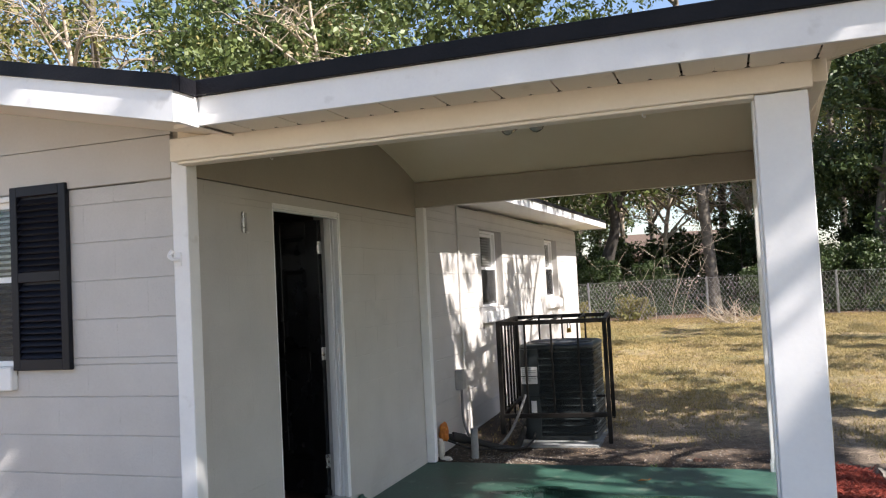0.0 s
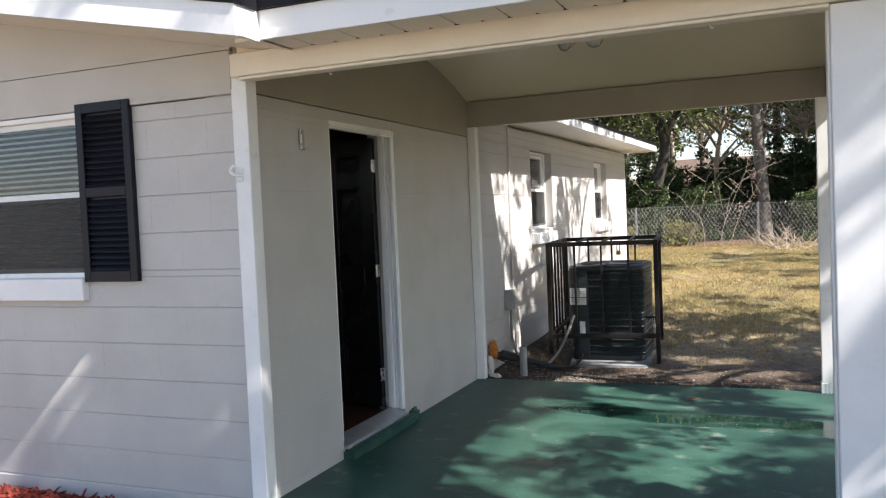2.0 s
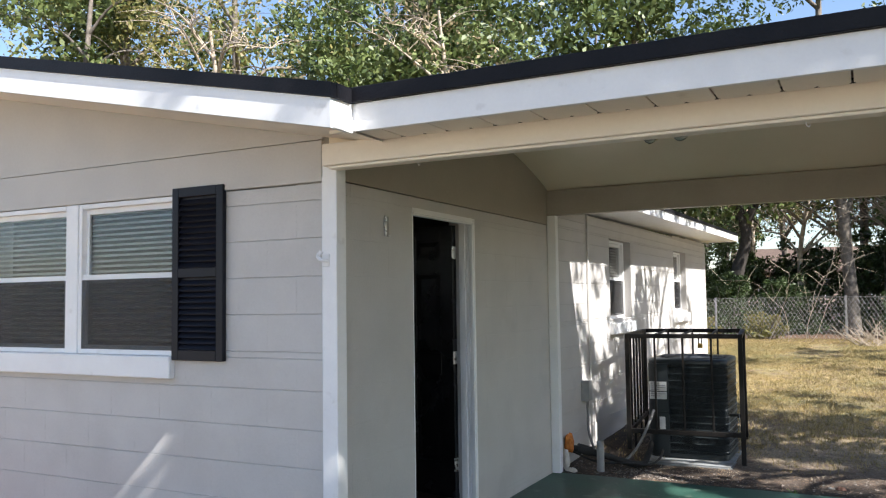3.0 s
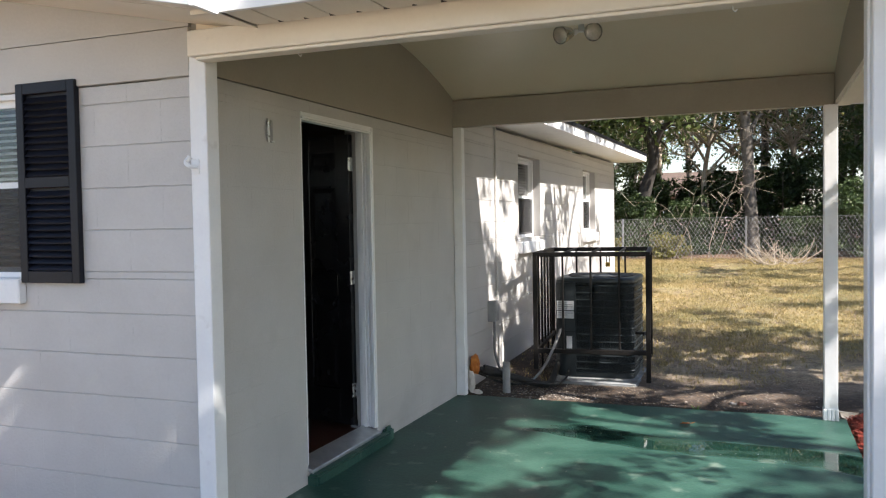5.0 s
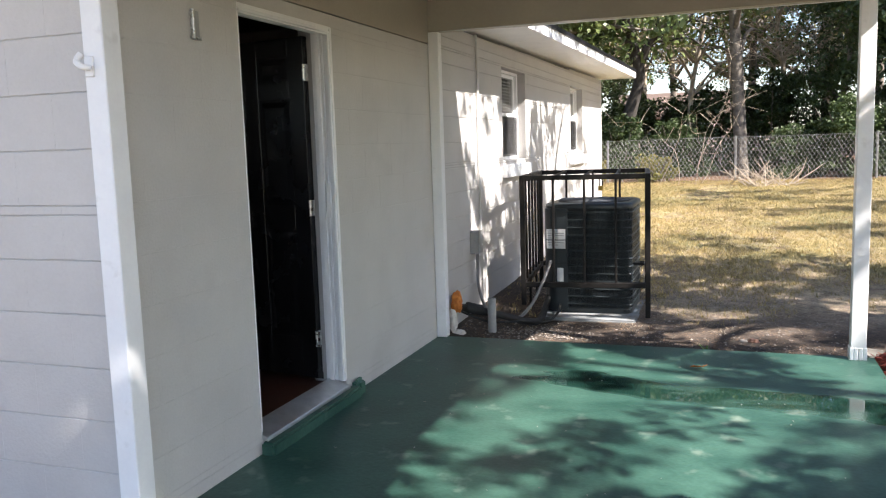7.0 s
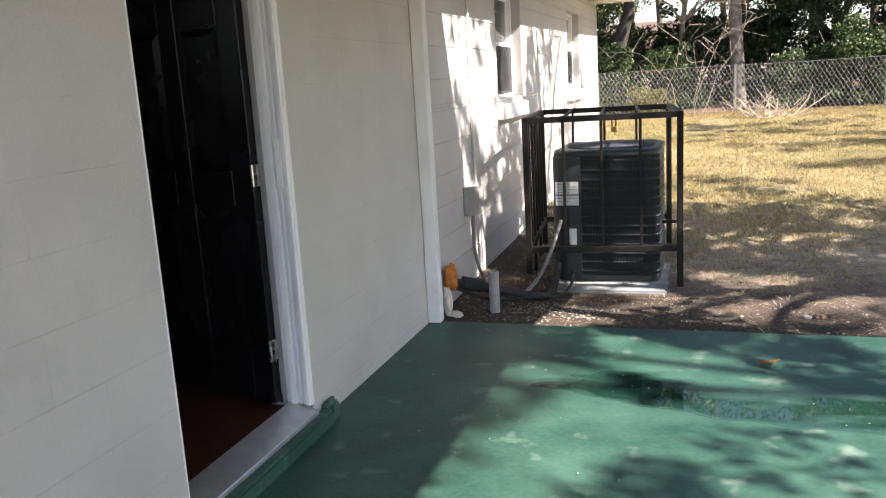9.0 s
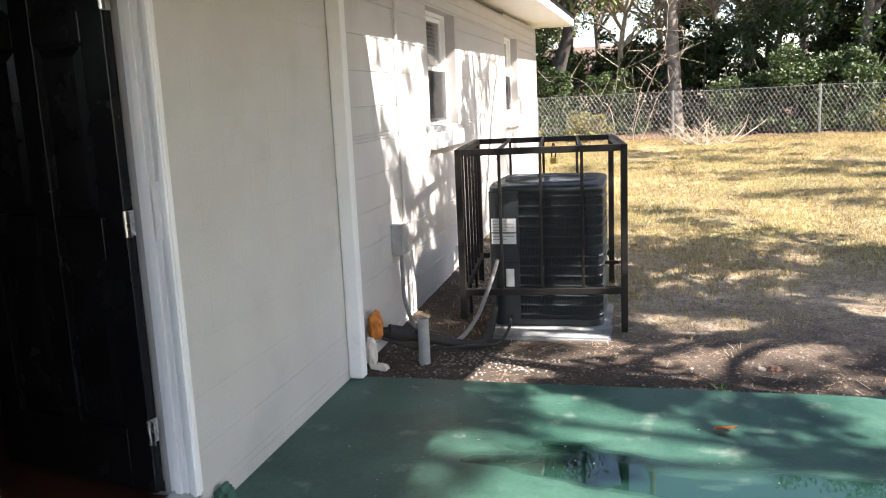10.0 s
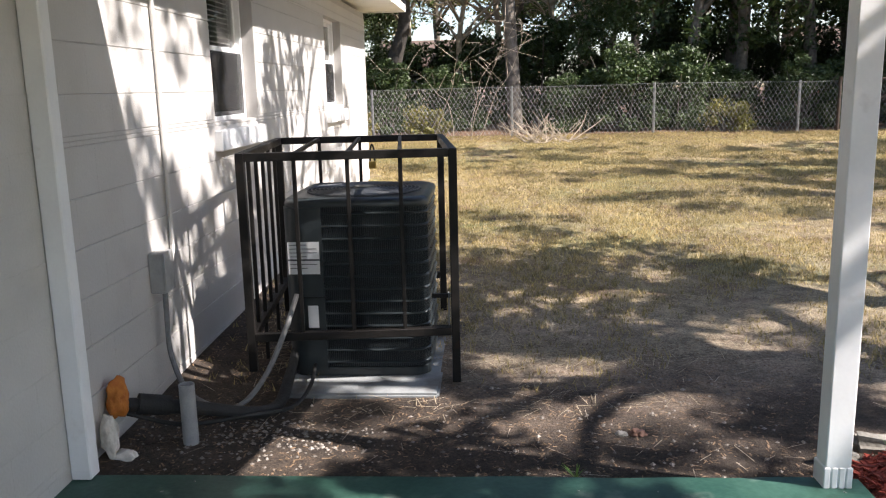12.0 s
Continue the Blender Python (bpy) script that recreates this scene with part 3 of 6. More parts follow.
bm = box(-0.046, -0.044, -0.02, 0.046, 0.044, 2.275, 0.004)
part("shaft", bm, WHITE, post)
part("foot", boxes([(-0.052 + 0.027 * k, -0.05, -0.02, -0.03 + 0.027 * k, 0.05, 0.075) for k in range(4)], 0.003), WHITE, post, "ridged white foot collar")
post = thing("corner_post", (-2.533, 3.552, 0), "white painted corner post of the carport", "post")
part("shaft", box(-0.047, -0.045, 0.005, 0.043, 0.045, 2.262, 0.004), WHITE, post)
part("edge_strip", box(-0.070, -0.02, 0.03, -0.048, 0.0, 2.2, 0.004), WHITE, post)
bm = tube(smooth_line([(-0.05, -0.05, 1.80), (-0.06, -0.065, 1.775), (-0.03, -0.075, 1.755), (0.0, -0.06, 1.75)]), 0.013, 0.008)
box(-0.04, -0.052, 1.72, 0.0, -0.044, 1.79, 0.003, bm=bm)
part("hook", bm, WHITE, post, "painted-over iron hook")
post = thing("wall_post", (-2.545, 6.965, 0), "white painted half post against the house wall", "post")
part("shaft", box(-0.033, -0.035, 0.0, 0.047, 0.038, 2.273, 0.005), WHITE, post)

# ---- roofs, fascias, soffits ----
bm = bmesh.new()


def main_roof(x_in, x_out, y0, y1):
    a, b = rake_z(x_in) + 0.185, rake_z(x_out) + 0.185
    hexa(bm, [(x_in, y0, a), (x_out, y0, b), (x_out, y1, b), (x_in, y1, a)], [(x_in, y0, a + 0.02), (x_out, y0, b + 0.02), (x_out, y1, b + 0.02), (x_in, y1, a + 0.02)])


main_roof(RIDGE_X, -2.13, 2.945, 3.12)
main_roof(RIDGE_X, -2.40, 3.12, 3.57)
main_roof(RIDGE_X, -2.62, 3.57, 7.38)
hexa(bm, [(RIDGE_X, 7.38, 3.285), (-2.05, 7.38, 2.47), (-2.05, HOUSE_END + 0.42, 2.60), (RIDGE_X, HOUSE_END + 0.42, 3.415)],
     [(RIDGE_X, 7.38, 3.305), (-2.05, 7.38, 2.495), (-2.05, HOUSE_END + 0.42, 2.625), (RIDGE_X, HOUSE_END + 0.42, 3.435)])
main_roof(RIDGE_X, HOUSE_WEST - 0.45, 2.945, HOUSE_END + 0.35)
structure("roof_main", bm, SHINGLE, "dark asphalt shingle roof of the house", "roof")
CR = 0.2
bm = bmesh.new()
for ys, ye in ((3.115, 5.25), (7.385, 5.25)):
    z0, z1 = 2.495, 2.495 + CR * 2.135
    hexa(bm, [(-2.2, ys, z0), (0.70, ys, z0), (0.70, ye, z1), (-4.3, ye, z1)], [(-2.2, ys, z0 + 0.025), (0.70, ys, z0 + 0.025), (0.70, ye, z1 + 0.025), (-4.3, ye, z1 + 0.025)])
structure("roof_carport", bm, SHINGLE, "dark asphalt shingle roof of the carport", "roof")

# rake fascia of the gable with its black edge
def rake_board(name, y0, y1, lo, hi, mat, label, x_end=-2.135):
    bm = bmesh.new()
    for xa in (x_end, 2 * RIDGE_X - x_end):
        za, zb = rake_z(xa), rake_z(RIDGE_X)
        hexa(bm, [(xa, y0, za + lo), (xa, y1, za + lo), (RIDGE_X, y1, zb + lo), (RIDGE_X, y0, zb + lo)],
             [(xa, y0, za + hi), (xa, y1, za + hi), (RIDGE_X, y1, zb + hi), (RIDGE_X, y0, zb + hi)])
    return structure(name, bm, mat, label, "fascia")


rake_board("fascia_rake", 2.95, 2.972, 0.0, 0.135, WHITE, "white painted rake board of the gable")
rake_board("drip_edge_rake", 2.938, 2.985, 0.136, 0.203, BLACKROOF, "black metal drip edge along the rake", -2.125)
rake_board("soffit_rake_outer", 2.973, 3.118, 0.012, 0.016, CREAM, "cream painted rake soffit strip", -2.162)
rake_board("soffit_rake_inner", 3.142, FY - 0.017, 0.014, 0.018, CREAM, "cream painted rake soffit with an open crack", -2.162)
# dark strip added above the crack so that it reads as shaded
rake_board("lath_rake", 3.112, 3.148, 0.0185, 0.030, GAPDARK, "added dark strip giving the soffit crack its shade", -2.27)
structure("soffit_filler", box(-2.26, 3.117, 2.318, -2.162, 3.1425, 2.336), CREAM, "short filler strip closing the soffit at the valley", "soffit")
structure("fascia_return", box(-2.157, 2.973, 2.312, -2.135, 3.128, 2.443), WHITE, "short white fascia return at the valley", "fascia")
structure("drip_edge_return", box(-2.16, 2.986, 2.444, -2.122, 3.10, 2.512), BLACKROOF, "black drip edge at the valley", "fascia")
structure("fascia_carport", box(-2.156, 3.13, 2.320, 0.69, 3.152, 2.449, 0.002), WHITE, "white painted front fascia of the carport", "fascia")
structure("drip_edge_carport", box(-2.15, 3.106, 2.450, 0.705, 3.15, 2.520, 0.003), BLACKROOF, "black metal drip edge of the carport roof", "fascia")
structure("fascia_carport_back", box(-2.1, 7.35, 2.320, 0.69, 7.372, 2.449, 0.002), WHITE, "white painted back fascia of the carport", "fascia")
bm = bmesh.new()
for ys in (3.153, 7.349):
    for lo, hi, x0, x1 in ((0.0, 0.15, 0.668, 0.69), (0.004, 0.016, 0.468, 0.667)):
        z0, z1 = 2.322, 2.322 + CR * 2.135
        hexa(bm, [(x0, ys, z0 + lo), (x1, ys, z0 + lo), (x1, 5.25, z1 + lo), (x0, 5.25, z1 + lo)], [(x0, ys, z0 + hi), (x1, ys, z0 + hi), (x1, 5.25, z1 + hi), (x0, 5.25, z1 + hi)])
structure("rake_carport", bm, CREAM, "cream painted side rake and soffit of the carport", "soffit")
bm = bmesh.new()
for k in range(22):
    x0, x1 = (-2.159 if k == 0 else -2.155 + 0.122 * k), min(-2.155 + 0.122 * (k + 1), 0.467)
    g0, g1 = (0.004 if k % 2 else 0.0002), (0.0002 if k % 2 else 0.004)
    out = [(x0 + g0, 3.1525), (x1 - g1, 3.1525), (x1 - g1, 3.396), (x1 - 0.017, 3.428), (x0 + 0.017, 3.428), (x0 + g0, 3.396)]
    va, vb = [bm.verts.new((x, y, 2.336)) for x, y in out], [bm.verts.new((x, y, 2.340)) for x, y in out]
    bm.faces.new(va[::-1])
    bm.faces.new(vb)
    for i in range(6):
        j = (i + 1) % 6
        bm.faces.new((va[i], va[j], vb[j], vb[i]))
structure("soffit_carport", bm, CREAM, "cream painted soffit boards with open joints", "soffit")
# dark strip added above the notches in place of their shade
structure("soffit_lath", box(-2.159, 3.385, 2.3405, 0.46, 3.4375, 2.350), GAPDARK, "added dark strip giving the soffit joints their shade", "soffit")
structure("soffit_back", box(WX, 7.021, 2.336, 0.467, 7.349, 2.346), CREAM, "cream painted back soffit of the carport", "soffit")
EAVE_X, EAVE_Y = -2.06, HOUSE_END + 0.4


def eave_z(y):
    return 2.385 + 0.014 * (y - 7.4)


def eave_board(name, x0, x1, y0, lo, hi, mat, label, category):
    """A board along the house eave, which rises slightly towards the back."""
    za, zb = eave_z(y0), eave_z(EAVE_Y)
    bm = hexa(bmesh.new(), [(x0, y0, za + lo), (x1, y0, za + lo), (x1, EAVE_Y, zb + lo), (x0, EAVE_Y, zb + lo)],
              [(x0, y0, za + hi), (x1, y0, za + hi), (x1, EAVE_Y, zb + hi), (x0, EAVE_Y, zb + hi)])
    structure(name, bm, mat, label, category)


eave_board("fascia_eave", EAVE_X - 0.022, EAVE_X, 7.40, 0.0, 0.10, WHITE, "white painted eave fascia of the house", "fascia")
eave_board("drip_edge_eave", EAVE_X - 0.027, EAVE_X + 0.013, 7.40, 0.1005, 0.135, BLACKROOF, "black drip edge along the house eave", "fascia")
eave_board("soffit_eave", WX - 0.1, EAVE_X - 0.023, 7.03, 0.013, 0.025, WHITE, "white painted soffit under the house eave", "soffit")
structure("fascia_end", box(HOUSE_WEST, EAVE_Y + 0.001, 2.495, EAVE_X, EAVE_Y + 0.02, 2.60), WHITE, "white painted end fascia of the house", "fascia")


# ---- door ----
def build_door():
    frame_ob = thing("door_frame", (0, 0, 0), "white painted door frame with layered moulding", "door frame", kind="structure")
    y0, y1, z0, z1 = DOOR
    rows = [(WX - 0.116, y1 - 0.022, z0 + 0.02, WX + 0.006, y1 + 0.002, z1)]
    rows += [(WX - 0.028, y1 - 0.036, z0 + 0.02, WX + 0.014, y1 - 0.0225, z1 - 0.014), (WX - 0.012, y1 - 0.046, z0 + 0.02, WX + 0.008, y1 - 0.0365, z1 - 0.03),
             (WX - 0.052, y1 - 0.030, z0 + 0.02, WX - 0.038, y1 - 0.0225, z1 - 0.02), (WX - 0.090, y1 - 0.036, z0 + 0.02, WX - 0.060, y1 - 0.0225, z1 - 0.022)]
    part("side_jamb", boxes(rows, 0.003), WHITE, frame_ob)
    rows = [(WX - 0.116, y0, z1 - 0.022, WX + 0.006, y1 - 0.023, z1 + 0.002), (WX - 0.028, y0, z1 - 0.036, WX + 0.014, y1 - 0.037, z1 - 0.0225),
            (WX - 0.012, y0, z1 - 0.046, WX + 0.008, y1 - 0.047, z1 - 0.0365), (WX - 0.090, y0 + 0.03, z1 - 0.034, WX - 0.060, y1 - 0.037, z1 - 0.0225)]
    part("head_jamb", boxes(rows, 0.003), WHITE, frame_ob)
    part("side_jamb", box(WX - 0.116, y0, z0 + 0.02, WX - 0.04, y0 + 0.02, z1 - 0.023, 0.003), WHITE, frame_ob)
    part("edge_strip", box(WX - 0.039, y0 - 0.001, z0 + 0.02, WX + 0.003, y0 + 0.005, z1 - 0.037), WHITE, frame_ob)
    part("strike_plate", box(WX - 0.046, y1 - 0.046, 1.06, WX - 0.022, y1 - 0.0365, 1.26, 0.002), WHITE, frame_ob, "painted-over strike plate")
    bm = bmesh.new()
    hexa(bm, [(WX - 0.105, y0, z0 + 0.001), (WX + 0.032, y0, z0 - 0.03), (WX + 0.032, y1 - 0.01, z0 - 0.03), (WX - 0.105, y1 - 0.01, z0 + 0.001)],
         [(WX - 0.105, y0, z0 + 0.028), (WX + 0.032, y0, z0 - 0.008), (WX + 0.032, y1 - 0.01, z0 - 0.008), (WX - 0.105, y1 - 0.01, z0 + 0.028)])
    bmesh.ops.bevel(bm, geom=bm.edges[:], offset=0.004, segments=1, affect="EDGES")
    part("inner_sill", box(WX - 0.206, y0 + 0.001, z0 + 0.001, WX - 0.106, y1 - 0.024, z0 + 0.006), WOODFLOOR, frame_ob)
    part("threshold", bm, ALU, frame_ob, "worn aluminium threshold")

    # six-panel leaf, hinge line at its own origin, opening inwards
    leaf = thing("door_leaf", (WX - 0.135, DOOR[1] - 0.028, 0.118), "glossy black six-panel door standing open inwards", "door", turn=168)
    w, h, th = 0.81, 1.96, 0.042
    rails = [(0.0, 0.24), (0.87, 1.02), (1.62, 1.72), (1.86, h)]
    rows = [(0.002, 0, 0, 0.115, th, h), (w - 0.115, 0, 0, w, th, h), (w / 2 - 0.05, 0, 0, w / 2 + 0.05, th, h)]
    for a, b in rails:
        rows += [(0.1155, 0, a, w / 2 - 0.0505, th, b), (w / 2 + 0.0505, 0, a, w - 0.1155, th, b)]
    part("frame", boxes(rows, 0.002), DOORBLACK, leaf)
    for a, b in ((0.24, 0.87), (1.02, 1.62), (1.72, 1.86)):
        for x0, x1 in ((0.1155, w / 2 - 0.0505), (w / 2 + 0.0505, w - 0.1155)):
            bm = box(x0, 0.012, a, x1, th - 0.012, b)
            hexa(bm, [(x0 + 0.012, 0.0125, a + 0.012), (x1 - 0.012, 0.0125, a + 0.012), (x1 - 0.012, 0.0125, b - 0.012), (x0 + 0.012, 0.0125, b - 0.012)],
                 [(x0 + 0.045, 0.002, a + 0.045), (x1 - 0.045, 0.002, a + 0.045), (x1 - 0.045, 0.002, b - 0.045), (x0 + 0.045, 0.002, b - 0.045)])
            hexa(bm, [(x0 + 0.012, th - 0.0125, a + 0.012), (x1 - 0.012, th - 0.0125, a + 0.012), (x1 - 0.012, th - 0.0125, b - 0.012), (x0 + 0.012, th - 0.0125, b - 0.012)],
                 [(x0 + 0.045, th - 0.002, a + 0.045), (x1 - 0.045, th - 0.002, a + 0.045), (x1 - 0.045, th - 0.002, b - 0.045), (x0 + 0.045, th - 0.002, b - 0.045)])
            part("panel", bm, DOORBLACK, leaf)
    for z in (0.24, 1.0, 1.76):
        bm = tube([(-0.006, th + 0.006, z - 0.045), (-0.006, th + 0.006, z + 0.045)], 0.007)
        box(-0.003, 0.004, z - 0.045, 0.0, th, z + 0.045, bm=bm)
        box(-0.03, th + 0.004, z - 0.045, -0.006, th + 0.007, z + 0.045, bm=bm)
        part("hinge", bm, CHROME, leaf, "bright steel hinge")
    part("sweep", box(0.004, -0.006, -0.012, w - 0.01, -0.001, 0.03), RUBBER, leaf)


build_door()
# raised green kerb under the threshold
bm = box(WX + 0.0, DOOR[0] - 0.02, -0.03, WX + 0.075, DOOR[1] + 0.06, 0.055, 0.012, seg=2)
box(WX + 0.0, DOOR[1] + 0.05, -0.03, WX + 0.06, DOOR[1] + 0.15, 0.085, 0.022, bm=bm, seg=3)
structure("door_kerb", bm, SLAB, "green painted concrete kerb below the door", "kerb")

# ---- wall bracket beside the door ----
fx = thing("wall_bracket", (WX, 4.15, 1.98), "small bright metal wall bracket on the wall beside the door", "bracket")
part("back_plate", box(0.001, -0.028, -0.058, 0.006, 0.028, 0.058, 0.002), GREY, fx)
part("edge", box(0.0065, -0.034, -0.062, 0.022, -0.022, 0.062, 0.002), CHROME, fx, "bright steel edge")
part("lip", box(0.0065, -0.0215, -0.062, 0.018, 0.028, -0.052, 0.002), CHROME, fx)


# ---- windows ----
def build_window(name, origin, turn, w, h, label, curtain):
    """One sash unit; local x along the wall, outside towards -y."""
    win = thing(name, origin, label, "window", turn=turn)
    f = 0.03
    part("window_frame", boxes([(0, 0, 0, f, 0.06, h), (w - f, 0, 0, w, 0.06, h), (f + 0.001, 0, h - f, w - f - 0.001, 0.06, h), (f + 0.001, 0, 0, w - f - 0.001, 0.06, f)], 0.003), WHITE, win)
    mid = h * 0.5
    for nm, z0, z1, y in (("upper_sash", mid - 0.02, h - f, 0.035), ("lower_sash", f, mid + 0.022, 0.012)):
        s = 0.025
        sash = part(nm, boxes([(f, y, z0, f + s, y + 0.022, z1), (w - f - s, y, z0, w - f, y + 0.022, z1),
                               (f + s + 0.001, y, z1 - s - 0.008, w - f - s - 0.001, y + 0.022, z1), (f + s + 0.001, y, z0, w - f - s - 0.001, y + 0.022, z0 + s)], 0.002), WHITE, win)
        pane = part("pane", box(f + s, y + 0.008, z0 + s, w - f - s, y + 0.012, z1 - s), GLASS, sash)
        pane.visible_shadow = False
    part("insect_screen", box(f, 0.003, f, w - f, 0.0045, mid - 0.01), SCREEN, win, "grey insect screen")
    blind = thing("window_blind", origin, "lowered pale slatted blind behind the glass", "blind", group="window blinds", turn=turn)
    bm = bmesh.new()
    hexa(bm, [(f, -0.0115, -0.0075), (w - f, -0.0115, -0.0075), (w - f, -0.0108, -0.0086), (f, -0.0108, -0.0086)],
         [(f, 0.0115, 0.0075), (w - f, 0.0115, 0.0075), (w - f, 0.0122, 0.0064), (f, 0.0122, 0.0064)])
    first = part("slat", bm, BLIND, blind)
    first.location = (0, 0.085, h - 0.06)
    z = h - 0.06 - 0.033
    while z > curtain:
        s = part("slat", first.data, None, blind)
        s.location = (0, 0.085, z)
        z -= 0.033
    part("headrail", box(f, 0.07, h - 0.05, w - f, 0.10, h - 0.02, 0.002), BLIND, blind)
    return win


uw = 0.845
build_window("window_front", (FRONT_WIN[1] - uw, FY - 0.005, FRONT_WIN[2]), 0, uw, FRONT_WIN[3] - FRONT_WIN[2], "white vinyl sash window with blinds behind dark glass", 0.06)
build_window("window_front", (FRONT_WIN[0], FY - 0.005, FRONT_WIN[2]), 0, uw, FRONT_WIN[3] - FRONT_WIN[2], "white vinyl sash window with blinds behind dark glass", 0.06)
structure("window_mullion", box(FRONT_WIN[0] + uw + 0.001, FY - 0.012, FRONT_WIN[2], FRONT_WIN[1] - uw - 0.001, FY + 0.06, FRONT_WIN[3], 0.003), WHITE, "white mullion between the paired windows", "window trim")
structure("window_sill_front", box(FRONT_WIN[0] - 0.03, FY - 0.05, 1.105, FRONT_WIN[1] - 0.018, FY + 0.001, 1.234, 0.006), WHITE, "thick white painted window sill", "sill")
for wn in (WIN_A, WIN_B):
    build_window("window_side", (WX - 0.085, wn[0] + 0.004, wn[2]), 90, wn[1] - wn[0] - 0.008, wn[3] - wn[2], "white sash window recessed in the block wall", 0.42)
    structure("window_sill", box(WX - 0.08, wn[0] - 0.03, wn[2] - 0.17, WX + 0.05, wn[1] + 0.03, wn[2] - 0.045, 0.006), WHITE, "white painted window sill", "sill")


# ---- shutter ----
def build_shutter():
    sh = thing("shutter", (-3.655, FY - 0.001, 1.213), "black louvred wooden shutter beside the window", "shutter")
    w, h = 0.385, 0.998
    st = 0.048
    part("frame", boxes([(0, -0.034, 0, st, 0, h), (w - st, -0.034, 0, w, 0, h), (st + 0.0005, -0.034, 0, w - st - 0.0005, 0, 0.06),
                         (st + 0.0005, -0.034, h - 0.055, w - st - 0.0005, 0, h), (st + 0.0005, -0.034, 0.475, w - st - 0.0005, 0, 0.53)], 0.003), SHUTTER, sh)
    part("backing", box(st, -0.006, 0.05, w - st, -0.002, h - 0.05), SHUTTER, sh)
    bm = bmesh.new()
    hexa(bm, [(st, -0.030, -0.004), (w - st, -0.030, -0.004), (w - st, -0.027, 0.0), (st, -0.027, 0.0)],
         [(st, -0.010, 0.022), (w - st, -0.010, 0.022), (w - st, -0.007, 0.026), (st, -0.007, 0.026)])
    me = None
    for a, b, n in ((0.068, 0.468, 12), (0.538, 0.936, 12)):
        for k in range(n):
            if me is None:
                s = part("slat", bm, SHUTTER, sh)
                me = s.data
            else:
                s = part("slat", me, None, sh)
            s.location = (0, 0, a + (b - a) * k / n)


build_shutter()


# ---- twin flood lamp and hooks ----
lamp = thing("flood_lamp", (-1.14, 5.27, ceiling_z(5.27)), "white twin flood lamp on the carport ceiling, unlit", "lamp")
part("base_plate", tube([(0, 0, 0.0), (0, 0, -0.025)], 0.06, 0.055, 16), WHITE, lamp)
part("stem", tube([(0, 0, -0.025), (0, 0, -0.22)], 0.016, 0.02, 12), WHITE, lamp)
for sx in (-1, 1):
    d = Vector((sx * 0.40, -0.80, -0.25)).normalized()
    p0 = Vector((sx * 0.03, 0, -0.215))
    arm = part("arm", tube([p0, p0 + d * 0.04], 0.018, 0.02, 10), WHITE, lamp)
    pts = [p0 + d * t for t in (0.04, 0.06, 0.10, 0.14, 0.155)]
    bm = bmesh.new()
    prev = None
    for p, r in zip(pts, (0.018, 0.030, 0.042, 0.051, 0.053)):
        s = d.cross(Vector((0, 0, 1))).normalized()
        u = s.cross(d)
        ring = [bm.verts.new(p + s * r * math.cos(a * math.pi / 8) + u * r * math.sin(a * math.pi / 8)) for a in range(16)]
        if prev:
            for k in range(16):
                bm.faces.new((prev[k], prev[(k + 1) % 16], ring[(k + 1) % 16], ring[k]))
        prev = ring
    bulb = shade_smooth(part("bulb", bm, BULB, lamp, "silvered reflector bulb"))
    bm = bmesh.new()
    bmesh.ops.create_uvsphere(bm, u_segments=16, v_segments=8, radius=0.048)
    for v in bm.verts:
        k = v.co.copy()
        v.co = pts[-1] + s * k.x + u * k.y + d * (k.z * 0.25)
    shade_smooth(part("lens", bm, LENS, bulb, "frosted lens"))
for x in (-2.0, -0.25):
    hk = tagged(part("cup_hook", tube(smooth_line([(x, 3.50, 2.223), (x, 3.50, 2.212), (x + 0.008, 3.50, 2.203), (x + 0.014, 3.50, 2.211)], 4), 0.0018, None, 6), WHITE), "small white cup hook screwed under the beam", "hook", "cup hooks")


# ---- condenser in its iron cage ----
def rounded_square(w, d, r, n=5):
    """Outline of a square with round corners, centred."""
    out = []
    for cx, cy, a0 in ((w / 2 - r, d / 2 - r, 0), (-w / 2 + r, d / 2 - r, 90), (-w / 2 + r, -d / 2 + r, 180), (w / 2 - r, -d / 2 + r, 270)):
        for k in range(n + 1):
            a = radians(a0 + 90 * k / n)
            out.append((cx + r * math.cos(a), cy + r * math.sin(a)))
    return out


def loft(rings, close_ends=True):
    bm = bmesh.new()
    vs = [[bm.verts.new(p) for p in ring] for ring in rings]
    for a, b in zip(vs, vs[1:]):
        for k in range(len(a)):
            bm.faces.new((a[k], a[(k + 1) % len(a)], b[(k + 1) % len(b)], b[k]))
    if close_ends:
        bm.faces.new(vs[0][::-1])
        bm.faces.new(vs[-1])
    return bm


def ring_at(w, d, r, z):
    return [(x, y, z) for x, y in rounded_square(w, d, r)]


AC_W, AC_H = 0.745, 0.955
ac = thing("condenser_unit", (-1.638, 8.56, -0.03), "dark slate air conditioner condenser with louvred sides", "air conditioner")
part("base_pan", loft([ring_at(AC_W, AC_W, 0.09, 0), ring_at(AC_W, AC_W, 0.09, 0.045), ring_at(AC_W - 0.02, AC_W - 0.02, 0.09, 0.05)]), ACBODY, ac)
part("coil", loft([ring_at(AC_W - 0.06, AC_W - 0.06, 0.075, 0.05), ring_at(AC_W - 0.06, AC_W - 0.06, 0.075, AC_H - 0.04)]), ACCOIL, ac)
bm = bmesh.new()
outline = rounded_square(AC_W - 0.010, AC_W - 0.010, 0.09, 8)
per = []
